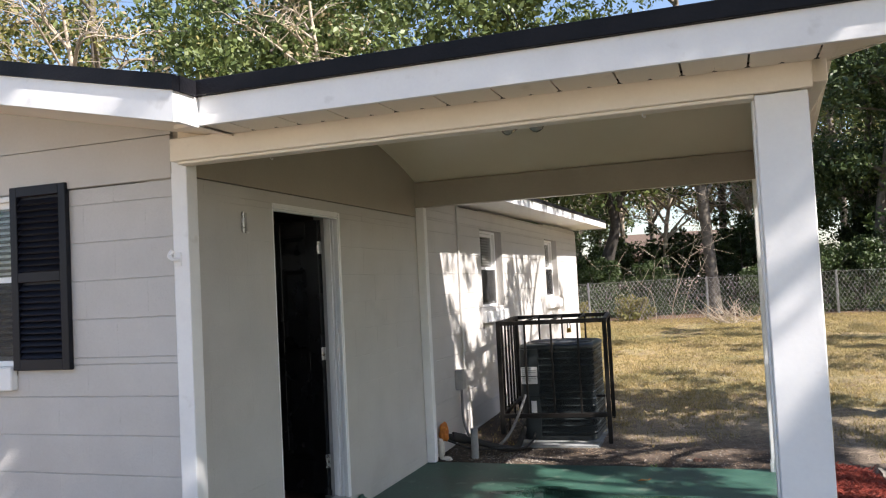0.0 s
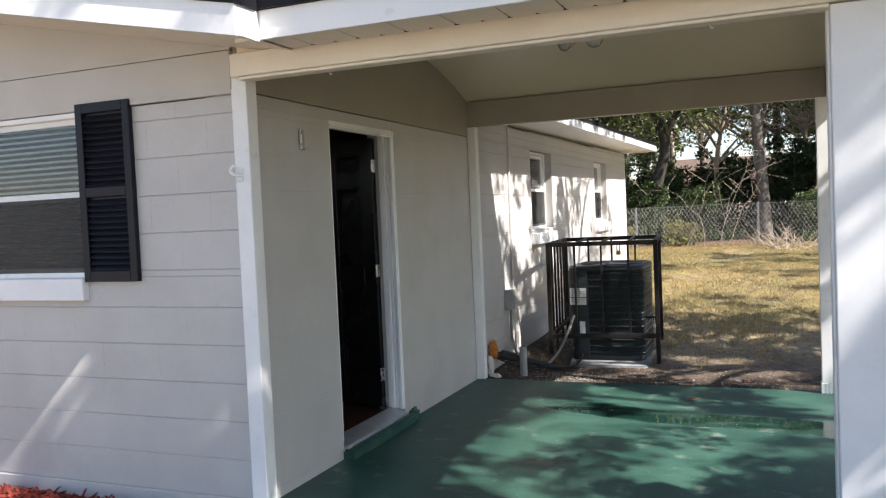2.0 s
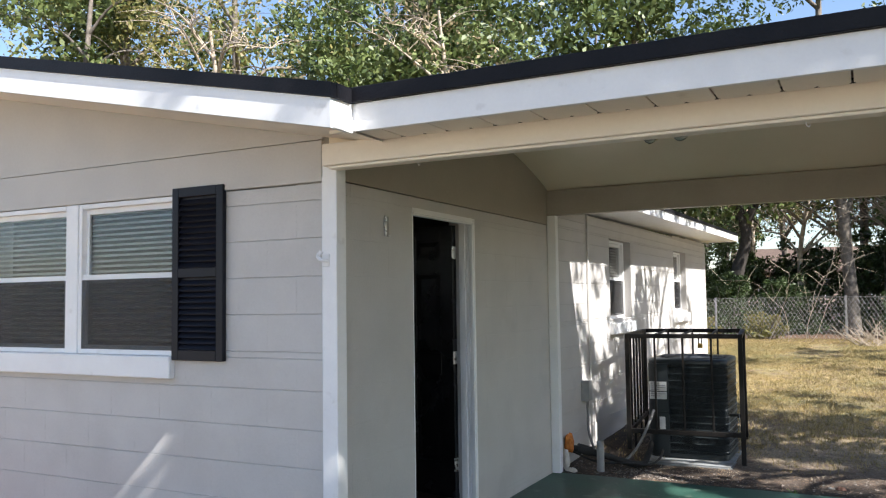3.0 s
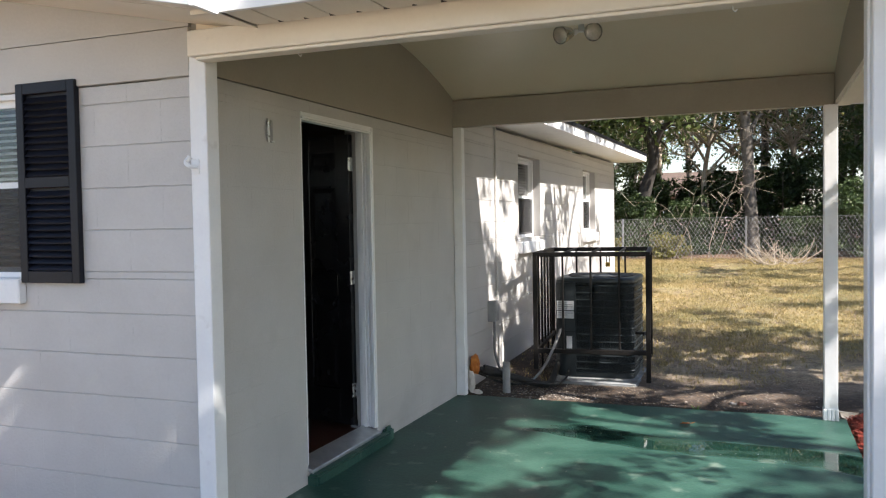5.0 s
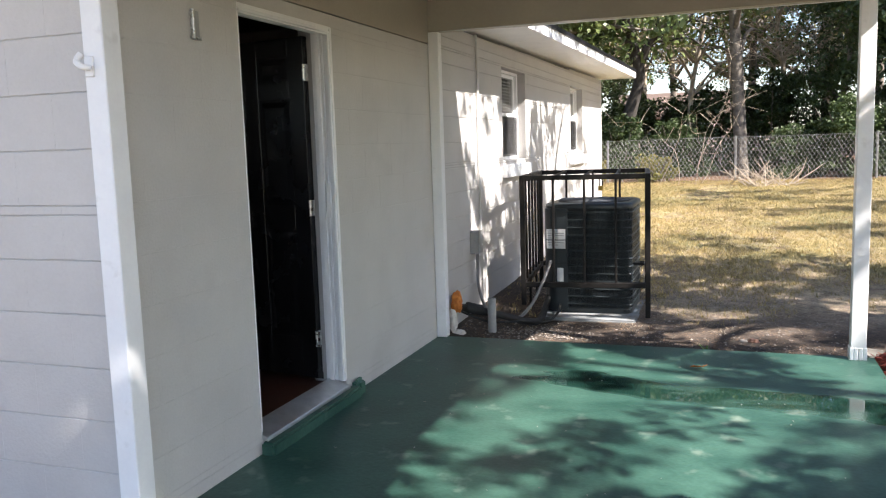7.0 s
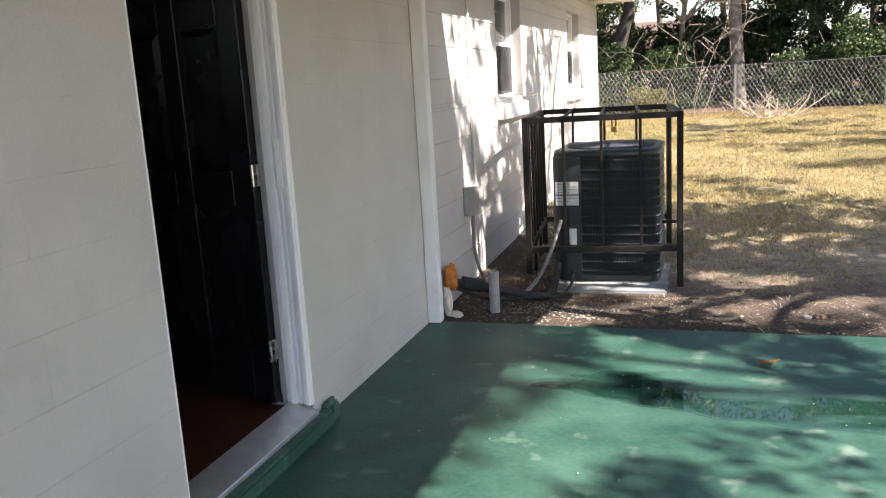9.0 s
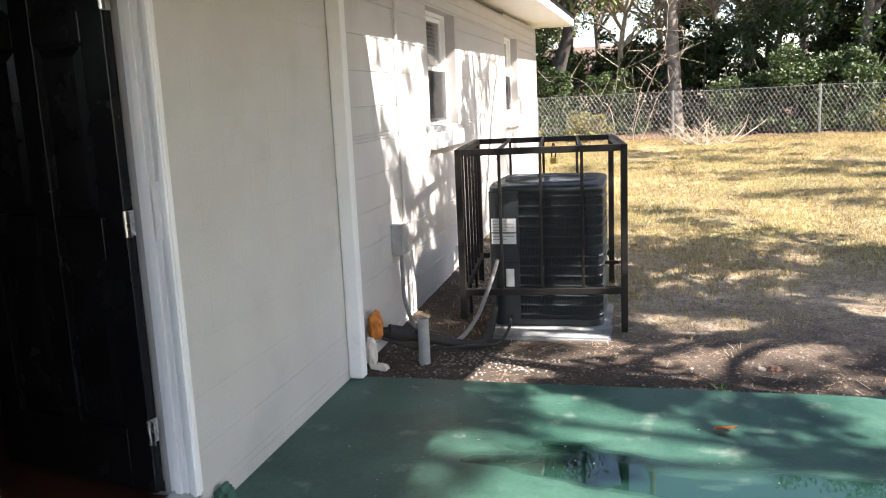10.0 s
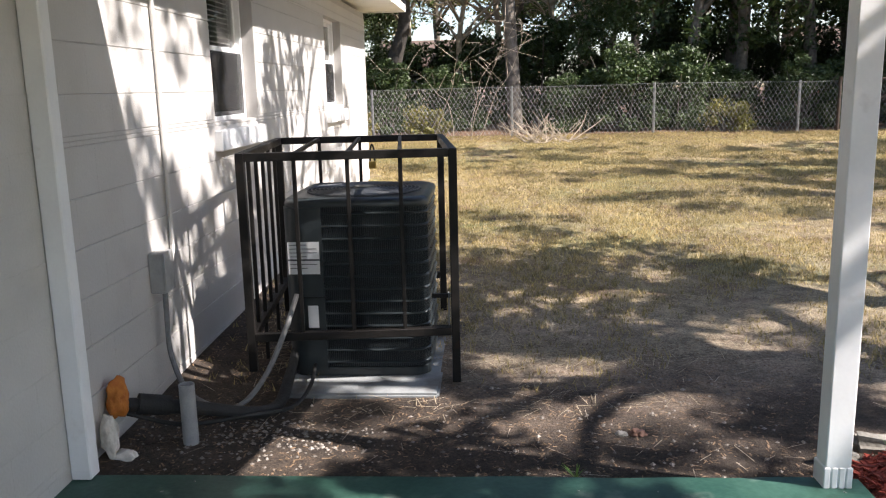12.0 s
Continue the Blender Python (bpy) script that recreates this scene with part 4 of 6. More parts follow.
for (xa, ya), (xb, yb) in zip(outline, outline[1:] + outline[:1]):
    length = math.hypot(xb - xa, yb - ya)
    for k in range(max(1, round(length / 0.0105))):
        t = k / max(1, round(length / 0.0105))
        per.append((xa + (xb - xa) * t, ya + (yb - ya) * t))
for x, y in per:
    box(x - 0.0035, y - 0.0035, 0.05, x + 0.0035, y + 0.0035, AC_H - 0.04, bm=bm)
tagged(part("guard", bm, ACFIN, ac), kind="stuff")
lv = loft([ring_at(AC_W - 0.026, AC_W - 0.026, 0.085, -0.010), ring_at(AC_W + 0.006, AC_W + 0.006, 0.097, -0.006), ring_at(AC_W + 0.013, AC_W + 0.013, 0.099, -0.002),
           ring_at(AC_W + 0.008, AC_W + 0.008, 0.098, 0.003), ring_at(AC_W - 0.026, AC_W - 0.026, 0.085, 0.011)], False)
first = part("louver", lv, ACBODY, ac)
n_lv = 13
for k in range(n_lv):
    o = first if k == 0 else part("louver", first.data, None, ac)
    o.location = (0, 0, 0.075 + (AC_H - 0.155) * k / (n_lv - 1))
cap = part("top_cap", loft([ring_at(AC_W + 0.01, AC_W + 0.01, 0.10, AC_H - 0.048), ring_at(AC_W + 0.014, AC_W + 0.014, 0.10, AC_H - 0.028), ring_at(AC_W, AC_W, 0.095, AC_H - 0.01),
                            ring_at(AC_W - 0.05, AC_W - 0.05, 0.09, AC_H), ring_at(AC_W - 0.07, AC_W - 0.07, 0.085, AC_H - 0.006)]), ACBODY, ac)
shade_smooth(cap, 50)
bm = bmesh.new()
for r in np.linspace(0.07, 0.31, 12):
    tube([(r * math.cos(a), r * math.sin(a), AC_H + 0.012 - 0.25 * r * r * 0.3) for a in np.linspace(0, 2 * math.pi, 40, endpoint=False)], 0.0028, None, 4, bm, closed=True)
for k in range(8):
    a = k * math.pi / 4
    tube([(0.05 * math.cos(a), 0.05 * math.sin(a), AC_H + 0.006), (0.32 * math.cos(a), 0.32 * math.sin(a), AC_H + 0.0)], 0.0035, None, 4, bm)
part("fan_grille", bm, DARKGREY, cap, "dull wire fan grille")
part("fan_hub", tube([(0, 0, AC_H - 0.004), (0, 0, AC_H + 0.018)], 0.06, 0.055, 18), ACBODY, cap)
# flat dark disc in place of the shade under the grille
part("fan_shade_disc", tube([(0, 0, AC_H - 0.0055), (0, 0, AC_H - 0.003)], 0.315, None, 40), ACCOIL, cap, "dark disc standing in for the shaded fan opening")
# service corner: plain rounded panel wrapping the near corner
pts_out = []
for k in range(9):
    a = radians(180 + 90 * k / 8)
    pts_out.append((-AC_W / 2 - 0.012 + 0.10 + 0.10 * math.cos(a), -AC_W / 2 - 0.012 + 0.10 + 0.10 * math.sin(a)))
pts_out = [(-AC_W / 2 - 0.012, -0.08)] + pts_out + [(-AC_W / 2 + 0.20, -AC_W / 2 - 0.012)]
rings = []
for z in (0.03, AC_H - 0.049):
    rings.append([(x, y, z) for x, y in pts_out] + [(-AC_W / 2 + 0.20, -AC_W / 2 + 0.04, z), (-AC_W / 2 + 0.05, -AC_W / 2 + 0.05, z), (-AC_W / 2 + 0.05, -0.08, z)])
panel = shade_smooth(part("service_panel", loft(rings), ACBODY, ac), 35)
part("panel_seam", box(-AC_W / 2 + 0.09, -AC_W / 2 - 0.0155, 0.43, -AC_W / 2 + 0.205, -AC_W / 2 - 0.0125, 0.437), ACCOIL, panel)
lab = part("label", box(-AC_W / 2 + 0.02, -AC_W / 2 - 0.0175, 0.56, -AC_W / 2 + 0.185, -AC_W / 2 - 0.0155, 0.73), PAPER, panel, "white printed data label")
rows = [(-AC_W / 2 + 0.03, -AC_W / 2 - 0.0190, 0.713 - 0.0205 * k, -AC_W / 2 + (0.172 if k % 3 else 0.12), -AC_W / 2 - 0.0177, 0.7165 - 0.0205 * k) for k in range(7)]
rows.append((-AC_W / 2 + 0.02, -AC_W / 2 - 0.0190, 0.632, -AC_W / 2 + 0.185, -AC_W / 2 - 0.0178, 0.640))
part("print", boxes(rows), INK, lab)
part("label", box(-AC_W / 2 + 0.11, -AC_W / 2 - 0.0175, 0.27, -AC_W / 2 + 0.165, -AC_W / 2 - 0.0155, 0.39), PAPER, panel, "small white label")

tagged(part("condenser_pad", box(-2.02, 7.92, -0.13, -1.205, 9.0, -0.032, 0.012, seg=2), PAD), "weathered grey plastic condenser pad on bare soil", "equipment pad")


def build_cage():
    cage = thing("iron_cage", (-1.125, 8.15, -0.05), "rusty black iron security cage around the condenser", "security cage", turn=6)
    w, d, h, b = 1.05, 1.30, 1.222, 0.042
    for x, y in ((0, 0), (-w, 0), (0, d), (-w, d)):
        part("corner_post", boxes([(x - b / 2, y - b / 2, 0 if x == 0 or y else 0.10, x + b / 2, y + b / 2, h)], 0.003), IRON, cage)
    for z in (h, 0.30):
        for p, q in (((-w, 0), (0, 0)), ((-w, d), (0, d)), ((-w, 0), (-w, d)), ((0, 0), (0, d))):
            if z < h and p[0] == 0:
                continue
            part("rail", box(p[0] - b / 2 + (b if p[1] == q[1] else 0), p[1] - b / 2 + (b if p[0] == q[0] else 0), z - b, q[0] + b / 2 - (b if p[1] == q[1] else 0), q[1] + b / 2 - (b if p[0] == q[0] else 0), z, 0.003), IRON, cage)
    s = 0.020
    first = None

    def bar(x, y, z0, z1):
        nonlocal first
        if first is None:
            first = part("bar", box(-s / 2, -s / 2, 0, s / 2, s / 2, 1.0, 0.002), IRON, cage)
            o = first
        else:
            o = part("bar", first.data, None, cage)
        o.location, o.scale = (x, y, z0), (1, 1, z1 - z0)

    for k in range(1, 4):
        bar(-w + w * k / 4, 0, 0.28, h - b)
        bar(-w + w * k / 4, d, 0.28, h - b)
        part("top_bar", box(-w + w * k / 4 - s / 2, b, h - 0.022, -w + w * k / 4 + s / 2, d - b, h - 0.002, 0.002), IRON, cage)
    for k in range(1, 6):
        bar(-w, d * k / 6, 0.02 if k in (2, 4) else 0.24, h - b)
    for z in (0.30, 0.47):
        part("stub_rail", box(-0.12, b / 2 + 0.001, z - 0.022, -b / 2 - 0.001, b / 2 + 0.02, z, 0.002), IRON, cage)
    part("side_plate", box(-b / 2 - 0.012, b / 2 + 0.001, 0.3, -b / 2 - 0.008, b / 2 + 0.05, 0.47), GREY, cage, "thin grey plate")
    # lock hanging from the far rail
    lock = thing("padlock", (-1.70, 9.36, 1.0), "small brass padlock hanging from the cage", "padlock")
    part("body", box(-0.025, -0.012, -0.04, 0.025, 0.012, 0.01, 0.005), OCHRE, lock)
    part("shackle", tube(smooth_line([(-0.015, 0, 0.01), (-0.015, 0, 0.06), (0, 0, 0.12), (0.015, 0, 0.06), (0.015, 0, 0.01)], 4), 0.006, None, 6), IRON, lock)


build_cage()

# ---- electrical disconnect, conduit, refrigerant lines ----
box_ob = thing("disconnect_box", (WX, 7.865, 0.62), "small grey electrical disconnect box on the wall", "electrical box")
part("enclosure", box(0.001, -0.055, -0.10, 0.075, 0.055, 0.10, 0.006), GREY, box_ob)
part("cover", box(0.0755, -0.058, -0.095, 0.083, 0.058, 0.104, 0.003), GREY, box_ob)
part("side_hub", tube([(0.04, 0.0625, -0.02), (0.04, 0.10, 0.0)], 0.028, 0.02, 10), WHITE, box_ob)
tagged(shade_smooth(part("conduit", tube(smooth_line([(WX + 0.018, 8.075, 2.395), (WX + 0.018, 8.09, 1.6), (WX + 0.018, 8.085, 0.80), (WX + 0.025, 8.07, 0.70), (WX + 0.04, 7.985, 0.62)], 6), 0.0105, None, 8), WALL)),
       "grey painted conduit running down the block wall", "conduit")
tagged(shade_smooth(part("flexible_whip", tube(smooth_line([(WX + 0.05, 7.865, 0.52), (WX + 0.05, 7.86, 0.42), (WX + 0.07, 7.82, 0.22), (WX + 0.16, 7.76, 0.05), (WX + 0.32, 7.68, 0.0), (-2.14, 7.70, 0.0),
                                                            (-2.05, 7.84, 0.10), (-1.99, 8.02, 0.27), (-1.955, 8.17, 0.42)], 8), 0.0135, None, 8), WHIP)), "grey flexible electrical whip drooping to the condenser", "cable")
ins = thing("refrigerant_line", (0, 0, 0), "black foam-insulated refrigerant line along the soil", "pipe")
shade_smooth(part("insulation", tube(smooth_line([(-2.52, 7.30, 0.16), (-2.42, 7.36, 0.135), (-2.22, 7.48, 0.07), (-2.05, 7.60, 0.0), (-1.98, 7.78, -0.03), (-1.98, 8.02, 0.03), (-1.99, 8.22, 0.10)], 8), 0.033, 0.027, 10, wobble=0.2), RUBBER, ins))
shade_smooth(part("sleeve", tube([(-2.47, 7.33, 0.155), (-2.36, 7.40, 0.12)], 0.046, 0.044, 12), RUBBER, ins))
shade_smooth(part("thin_line", tube(smooth_line([(-2.50, 7.28, 0.13), (-2.3, 7.40, 0.03), (-2.05, 7.55, 0.01), (-1.9, 7.72, -0.02), (-1.86, 7.95, 0.0), (-1.88, 8.2, 0.04)], 8), 0.010, None, 6), RUBBER, ins))


def blob(name, at, size, mat, label, category, seed):
    bm = bmesh.new()
    bmesh.ops.create_icosphere(bm, subdivisions=4, radius=1.0)
    for v in bm.verts:
        k = v.co.normalized()
        r = 1 + 0.35 * noise.noise(k * 1.6 + Vector((seed, 0, 0))) + 0.14 * noise.noise(k * 5 + Vector((0, seed, 0)))
        v.co = Vector((k.x * size[0], k.y * size[1], k.z * size[2])) * r
    ob = shade_smooth(part(name, bm, mat), 180)
    ob.location = at
    return tagged(ob, label, category)


blob("spray_foam", (-2.53, 7.27, 0.205), (0.045, 0.052, 0.085), FOAM, "lumpy orange spray foam sealing the wall hole", "foam", 3.1)
blob("foam_lump", (-2.53, 7.17, 0.075), (0.036, 0.034, 0.085), RAG, "pale crumbling foam lump against the wall", "foam", 7.7)
blob("foam_lump", (-2.49, 7.20, -0.04), (0.055, 0.045, 0.04), RAG, "pale crumbling foam lump on the soil", "foam", 5.2)
pipe = thing("pipe_stub", (-2.27, 7.38, -0.10), "grey standing drain pipe stub in the soil", "pipe")
shade_smooth(part("pipe", loft([[(r * math.cos(a), r * math.sin(a), z) for a in np.linspace(0, 2 * math.pi, 20, endpoint=False)] for r, z in ((0.034, 0), (0.034, 0.325), (0.029, 0.325), (0.029, 0.2))], True), GREY, pipe))

# ---- small things on slab and soil ----
bm = bmesh.new()
vs = [bm.verts.new(p) for p in ((-0.055, 0, 0.004), (-0.02, -0.02, 0.02), (0.03, -0.018, 0.012), (0.06, 0, 0.022), (0.025, 0.022, 0.006), (-0.025, 0.02, 0.012), (0, 0, 0.005))]
for k in range(6):
    bm.faces.new((vs[6], vs[k], vs[(k + 1) % 6]))
bmesh.ops.solidify(bm, geom=bm.faces[:], thickness=0.002)
lf = tagged(part("fallen_leaf", bm, FOAM), "curled orange fallen leaf on the green slab", "leaf")
lf.location, lf.rotation_euler = (-0.65, 6.47, 0.002), (0, 0, 0.2)
ob = blob("red_brick_bit", (-0.30, 7.50, lawn_height(-0.3, 7.5) + 0.006), (0.035, 0.028, 0.022), BRICKRED, "small broken piece of red brick on soil", "rubble", 2.0)
blob("pale_stone_bit", (-0.37, 7.50, lawn_height(-0.37, 7.5) + 0.004), (0.028, 0.02, 0.012), CONCRETE, "small pale stone on bare soil", "stone", 9.0)


# ---- fence ----
def build_fence():
    fy, x0, x1, h = 21.5, -7.5, 9.2, 1.02
    f = thing("chain_link_fence", (0, fy, 0), "galvanised chain-link fence along the back of the lawn", "fence")
    me = None
    px = -9.3 + 2.95
    while px < x1:
        z = lawn_height(px, fy)
        if me is None:
            o = part("post", tube([(0, 0, -0.1), (0, 0, h + 0.03)], 0.027, None, 8), GALV, f)
            me = o.data
        else:
            o = part("post", me, None, f)
        o.location = (px, 0.03, z)
        px += 2.95
    part("top_wire", tube([(x, 0, lawn_height(x, fy) + h) for x in np.arange(x0, x1, 0.6)], 0.0035, None, 5), GALV, f)
    verts, faces = [], []
    r, pitch = 0.0032, 0.092

    def wire(xa, za, xb, zb, y):
        i = len(verts)
        for x, z in ((xa, za), (xb, zb)):
            zz = lawn_height(x, fy) + z
            verts.extend([(x - r, y, zz), (x, y - r, zz), (x + r, y, zz), (x, y + r, zz)])
        for k in range(4):
            faces.append((i + k, i + (k + 1) % 4, i + 4 + (k + 1) % 4, i + 4 + k))

    x = x0
    while x < x1:
        wire(x, 0.02, x + 0.62, h, -0.003)
        wire(x + 0.62, 0.02, x, h, 0.003)
        x += pitch
    me = bpy.data.meshes.new("mesh")
    me.from_pydata(verts, [], faces)
    tagged(part("wire_mesh", me, GALV, f), kind="stuff")


build_fence()


def build_gate():
    """Old pipe-framed gate between the fence and the outbuilding."""
    g = thing("fence_gate", (6.2, 21.40, lawn_height(6.9, 21.4)), "rusty brown pipe gate in the chain-link fence", "gate")
    for x in (0.0, 1.43):
        part("gate_post", tube([(x, 0, -0.1), (x, 0, 1.1)], 0.034, None, 8), RUSTPIPE, g)
    for z in (0.12, 1.04):
        part("rail", tube([(0.036, 0, z), (1.394, 0, z)], 0.022, None, 8), RUSTPIPE, g)
    part("brace", tube([(0.05, 0.0, 0.15), (1.38, 0.0, 1.01)], 0.014, None, 6), RUSTPIPE, g)


build_gate()


# ---- trees and shrubs ----
def leaf_cloud(rng, centres, radii, per, size, flat=0.75):
    """Leaves scattered round clump centres, as a mesh of small folded blades."""
    n = len(centres) * per
    c = np.repeat(np.asarray(centres, float), per, axis=0)
    rr = np.repeat(np.asarray(radii, float), per)
    d = rng.normal(size=(n, 3))
    d /= np.linalg.norm(d, axis=1)[:, None]
    c = c + d * (rr * rng.uniform(0.25, 1.0, n) ** 0.6)[:, None] * np.array([1, 1, flat])
    a = rng.normal(size=(n, 3))
    a /= np.linalg.norm(a, axis=1)[:, None]
    up = rng.normal(size=(n, 3)) * 0.8 + d * 0.4 + np.array([0, 0, 0.5])
    b = np.cross(up, a)
    b /= np.linalg.norm(b, axis=1)[:, None] + 1e-9
    nrm = np.cross(a, b)
    s = size * rng.uniform(0.6, 1.35, n)[:, None]
    v = np.stack([c - a * s * 0.5, c + b * s * 0.24 + nrm * s * 0.08, c + a * s * 0.5, c - b * s * 0.24 + nrm * s * 0.08], 1).reshape(-1, 3)
    me = bpy.data.meshes.new("leaves")
    me.vertices.add(len(v))
    me.vertices.foreach_set("co", v.ravel())
    me.loops.add(n * 4)
    me.loops.foreach_set("vertex_index", np.arange(n * 4))
    me.polygons.add(n)
    me.polygons.foreach_set("loop_start", np.arange(n) * 4)
    me.update(calc_edges=True)
    return me


def build_tree(name, label, seed, height, trunk_r, crown_lo, crown_r, limbs, clumps, per, leaf, mat, lean=(0, 0), bare=0, bark=BARK, clump_r=0.8, flat=0.75):
    rng = np.random.default_rng(seed)
    t = thing(name, (0, 0, 0), label, "tree")
    top = Vector((lean[0], lean[1], height * 0.86))
    spine = smooth_line([(0, 0, -0.2), (lean[0] * 0.25 + rng.normal() * 0.12, lean[1] * 0.25, height * 0.3), (lean[0] * 0.6 + rng.normal() * 0.2, lean[1] * 0.6 + rng.normal() * 0.2, height * 0.6), top], 5)
    bm = tube(spine, trunk_r * 1.1, trunk_r * 0.28, 9, wobble=0.25)
    ends = []
    for k in range(limbs):
        f = rng.uniform(0.3, 0.95)
        p0 = spine[int(f * (len(spine) - 1))]
        ang = 2 * math.pi * (k + rng.uniform(-0.3, 0.3)) / limbs
        reach = crown_r * rng.uniform(0.55, 0.95) * (1.15 - 0.5 * f)
        p2 = p0 + Vector((math.cos(ang) * reach, math.sin(ang) * reach, rng.uniform(0.25, 0.75) * reach))
        p1 = (p0 + p2) / 2 + Vector((rng.normal() * 0.2, rng.normal() * 0.2, 0.18 * reach))
        r = trunk_r * (0.62 - 0.35 * f)
        line = smooth_line([p0, p1, p2], 4)
        tube(line, r, r * 0.22, 6, bm, wobble=0.2)
        ends += [p1, p2, (p1 + p2) / 2]
        for _ in range(2 + bare):
            q0 = line[int(rng.integers(3, len(line)))]
            q2 = q0 + Vector((rng.normal(), rng.normal(), rng.uniform(-0.1, 0.9))) * reach * 0.35
            tube(smooth_line([q0, (q0 + q2) / 2 + Vector((0, 0, 0.1)), q2], 3), r * 0.32, r * 0.07, 5, bm)
            ends.append(q2)
    shade_smooth(part("trunk", bm, bark, t), 60)
    cs, rs = [], []
    mid = (height + crown_lo) / 2
    while len(cs) < clumps:
        if rng.random() < 0.55 and ends:
            p = ends[int(rng.integers(len(ends)))] + Vector(rng.normal(size=3)) * 0.35
        else:
            d = rng.normal(size=3)
            d /= np.linalg.norm(d)
            q = rng.uniform(0.45, 1.0) ** 0.5
            p = Vector((lean[0] * 0.8 + d[0] * crown_r * q, lean[1] * 0.8 + d[1] * crown_r * q, mid + d[2] * (height - crown_lo) / 2 * q))
        if p.z > crown_lo * 0.85:
            cs.append(tuple(p))
            rs.append(clump_r * rng.uniform(0.55, 1.25))
    part("crown", leaf_cloud(rng, cs, rs, per, leaf, flat), mat, t)
    return t


def place(ob, x, y, turn, scale=1.0, sz=1.0):
    return copy_thing(ob, Matrix.Translation((x, y, lawn_height(x, y) - 0.03)) @ Matrix.Rotation(radians(turn), 4, "Z") @ Matrix.Diagonal((scale, scale, scale * sz, 1)))


def move(ob, x, y, turn=0, scale=1.0):
    ob.matrix_basis = Matrix.Translation((x, y, lawn_height(x, y) - 0.03)) @ Matrix.Rotation(radians(turn), 4, "Z") @ Matrix.Diagonal((scale, scale, scale, 1))


# glossy evergreen behind the house, seen over the roof
ever = build_tree("magnolia_tree", "broad evergreen tree with glossy sunlit leaves", 11, 11.5, 0.26, 3.2, 4.2, 9, 150, 120, 0.21, LEAF, clump_r=0.85)
move(ever, -6.2, 22.5, 20)
for x, y, tn, sc in ((-10.8, 19.5, 140, 0.95), (-14.5, 24.0, 70, 1.1), (-17.5, 15.0, 30, 1.0), (3.2, 40.0, 200, 1.0), (-6.5, 38.0, 80, 1.0), (-11.0, 44.0, 260, 1.1), (7.5, 47.0, 150, 1.15), (13.0, 44.0, 330, 1.1)):
    place(ever, x, y, tn, sc)
# tall straight trunk by the fence with a high thin crown
tall = build_tree("oak_tree", "tall oak with a bare straight trunk and thin high crown", 5, 12.5, 0.165, 3.4, 3.4, 11, 70, 90, 0.15, LEAF, lean=(-0.5, 0.3), clump_r=0.75)
move(tall, -0.28, 23.9, 0)
for x, y, tn, sc in ((5.25, 25.0, 110, 0.9), (-4.6, 31.0, 200, 0.85), (9.3, 28.5, 40, 1.0), (-8.5, 28.5, 300, 1.0)):
    place(tall, x, y, tn, sc)
dark = build_tree("evergreen_tree", "dark dense evergreen tree behind the fence", 21, 8.5, 0.17, 0.9, 2.5, 8, 120, 100, 0.15, DARKLEAF, lean=(0.3, 0.2), clump_r=0.7)
move(dark, 3.9, 24.4, 0)
for x, y, tn, sc in ((2.2, 25.6, 80, 0.62), (5.4, 26.4, 250, 1.15), (9.0, 25.8, 300, 1.15), (-5.0, 29.0, 145, 0.8), (6.9, 24.8, 160, 1.0), (10.6, 26.5, 20, 1.05), (-6.4, 25.4, 310, 1.0), (12.8, 23.5, 190, 1.1), (7.6, 29.5, 90, 1.25), (4.3, 31.0, 10, 1.2), (14.5, 28.0, 130, 1.3)):
    place(dark, x, y, tn, sc)
# dark crooked limbs rising over the shrubs
rng = np.random.default_rng(33)
oak = thing("crooked_oak", (-2.95, 23.5, lawn_height(-2.95, 23.5)), "old oak with thick dark crooked limbs", "tree")
bm = tube(smooth_line([(-0.5, 0.2, -0.2), (-0.25, 0.1, 1.4), (0.1, 0, 2.6), (-0.05, -0.05, 3.4), (-0.25, 0, 4.6), (-0.1, 0.2, 6.2)], 5), 0.2, 0.09, 9, wobble=0.3)
for line, r in (([(0.1, 0, 2.6), (0.22, -0.1, 3.2), (0.5, -0.15, 3.62), (1.1, -0.2, 3.9), (1.9, -0.1, 4.5)], 0.12), ([(0.12, 0, 2.75), (0.3, 0.1, 3.35), (0.55, 0.1, 3.95), (0.65, 0.2, 5.0)], 0.075),
                ([(-0.05, 0, 3.4), (-0.7, -0.2, 4.2), (-1.6, -0.3, 4.7)], 0.1), ([(0.5, -0.15, 3.62), (0.75, -0.2, 3.5), (1.3, -0.25, 3.55), (1.7, -0.3, 3.3)], 0.045),
                ([(1.1, -0.2, 3.9), (1.5, 0.1, 4.0), (2.2, 0.2, 3.75)], 0.04)):
    tube(smooth_line(line, 5), r, r * 0.35, 8, bm, wobble=0.35)
    for _ in range(5):
        q = Vector(line[int(rng.integers(1, len(line)))])
        e = q + Vector((rng.normal(0.2, 0.6), rng.normal(0, 0.3), rng.normal(0.2, 0.4)))
        tube(smooth_line([q, (q + e) / 2 + Vector(rng.normal(size=3)) * 0.12, e], 4), r * 0.25, 0.006, 5, bm)
shade_smooth(part("trunk", bm, DARKBARK, oak), 60)
part("crown", leaf_cloud(rng, [(rng.normal(-0.3, 1.4), rng.normal(0.3, 1.0), rng.uniform(4.9, 8.0)) for _ in range(46)], [rng.uniform(0.4, 0.9) for _ in range(46)], 100, 0.15), DARKLEAF, oak)
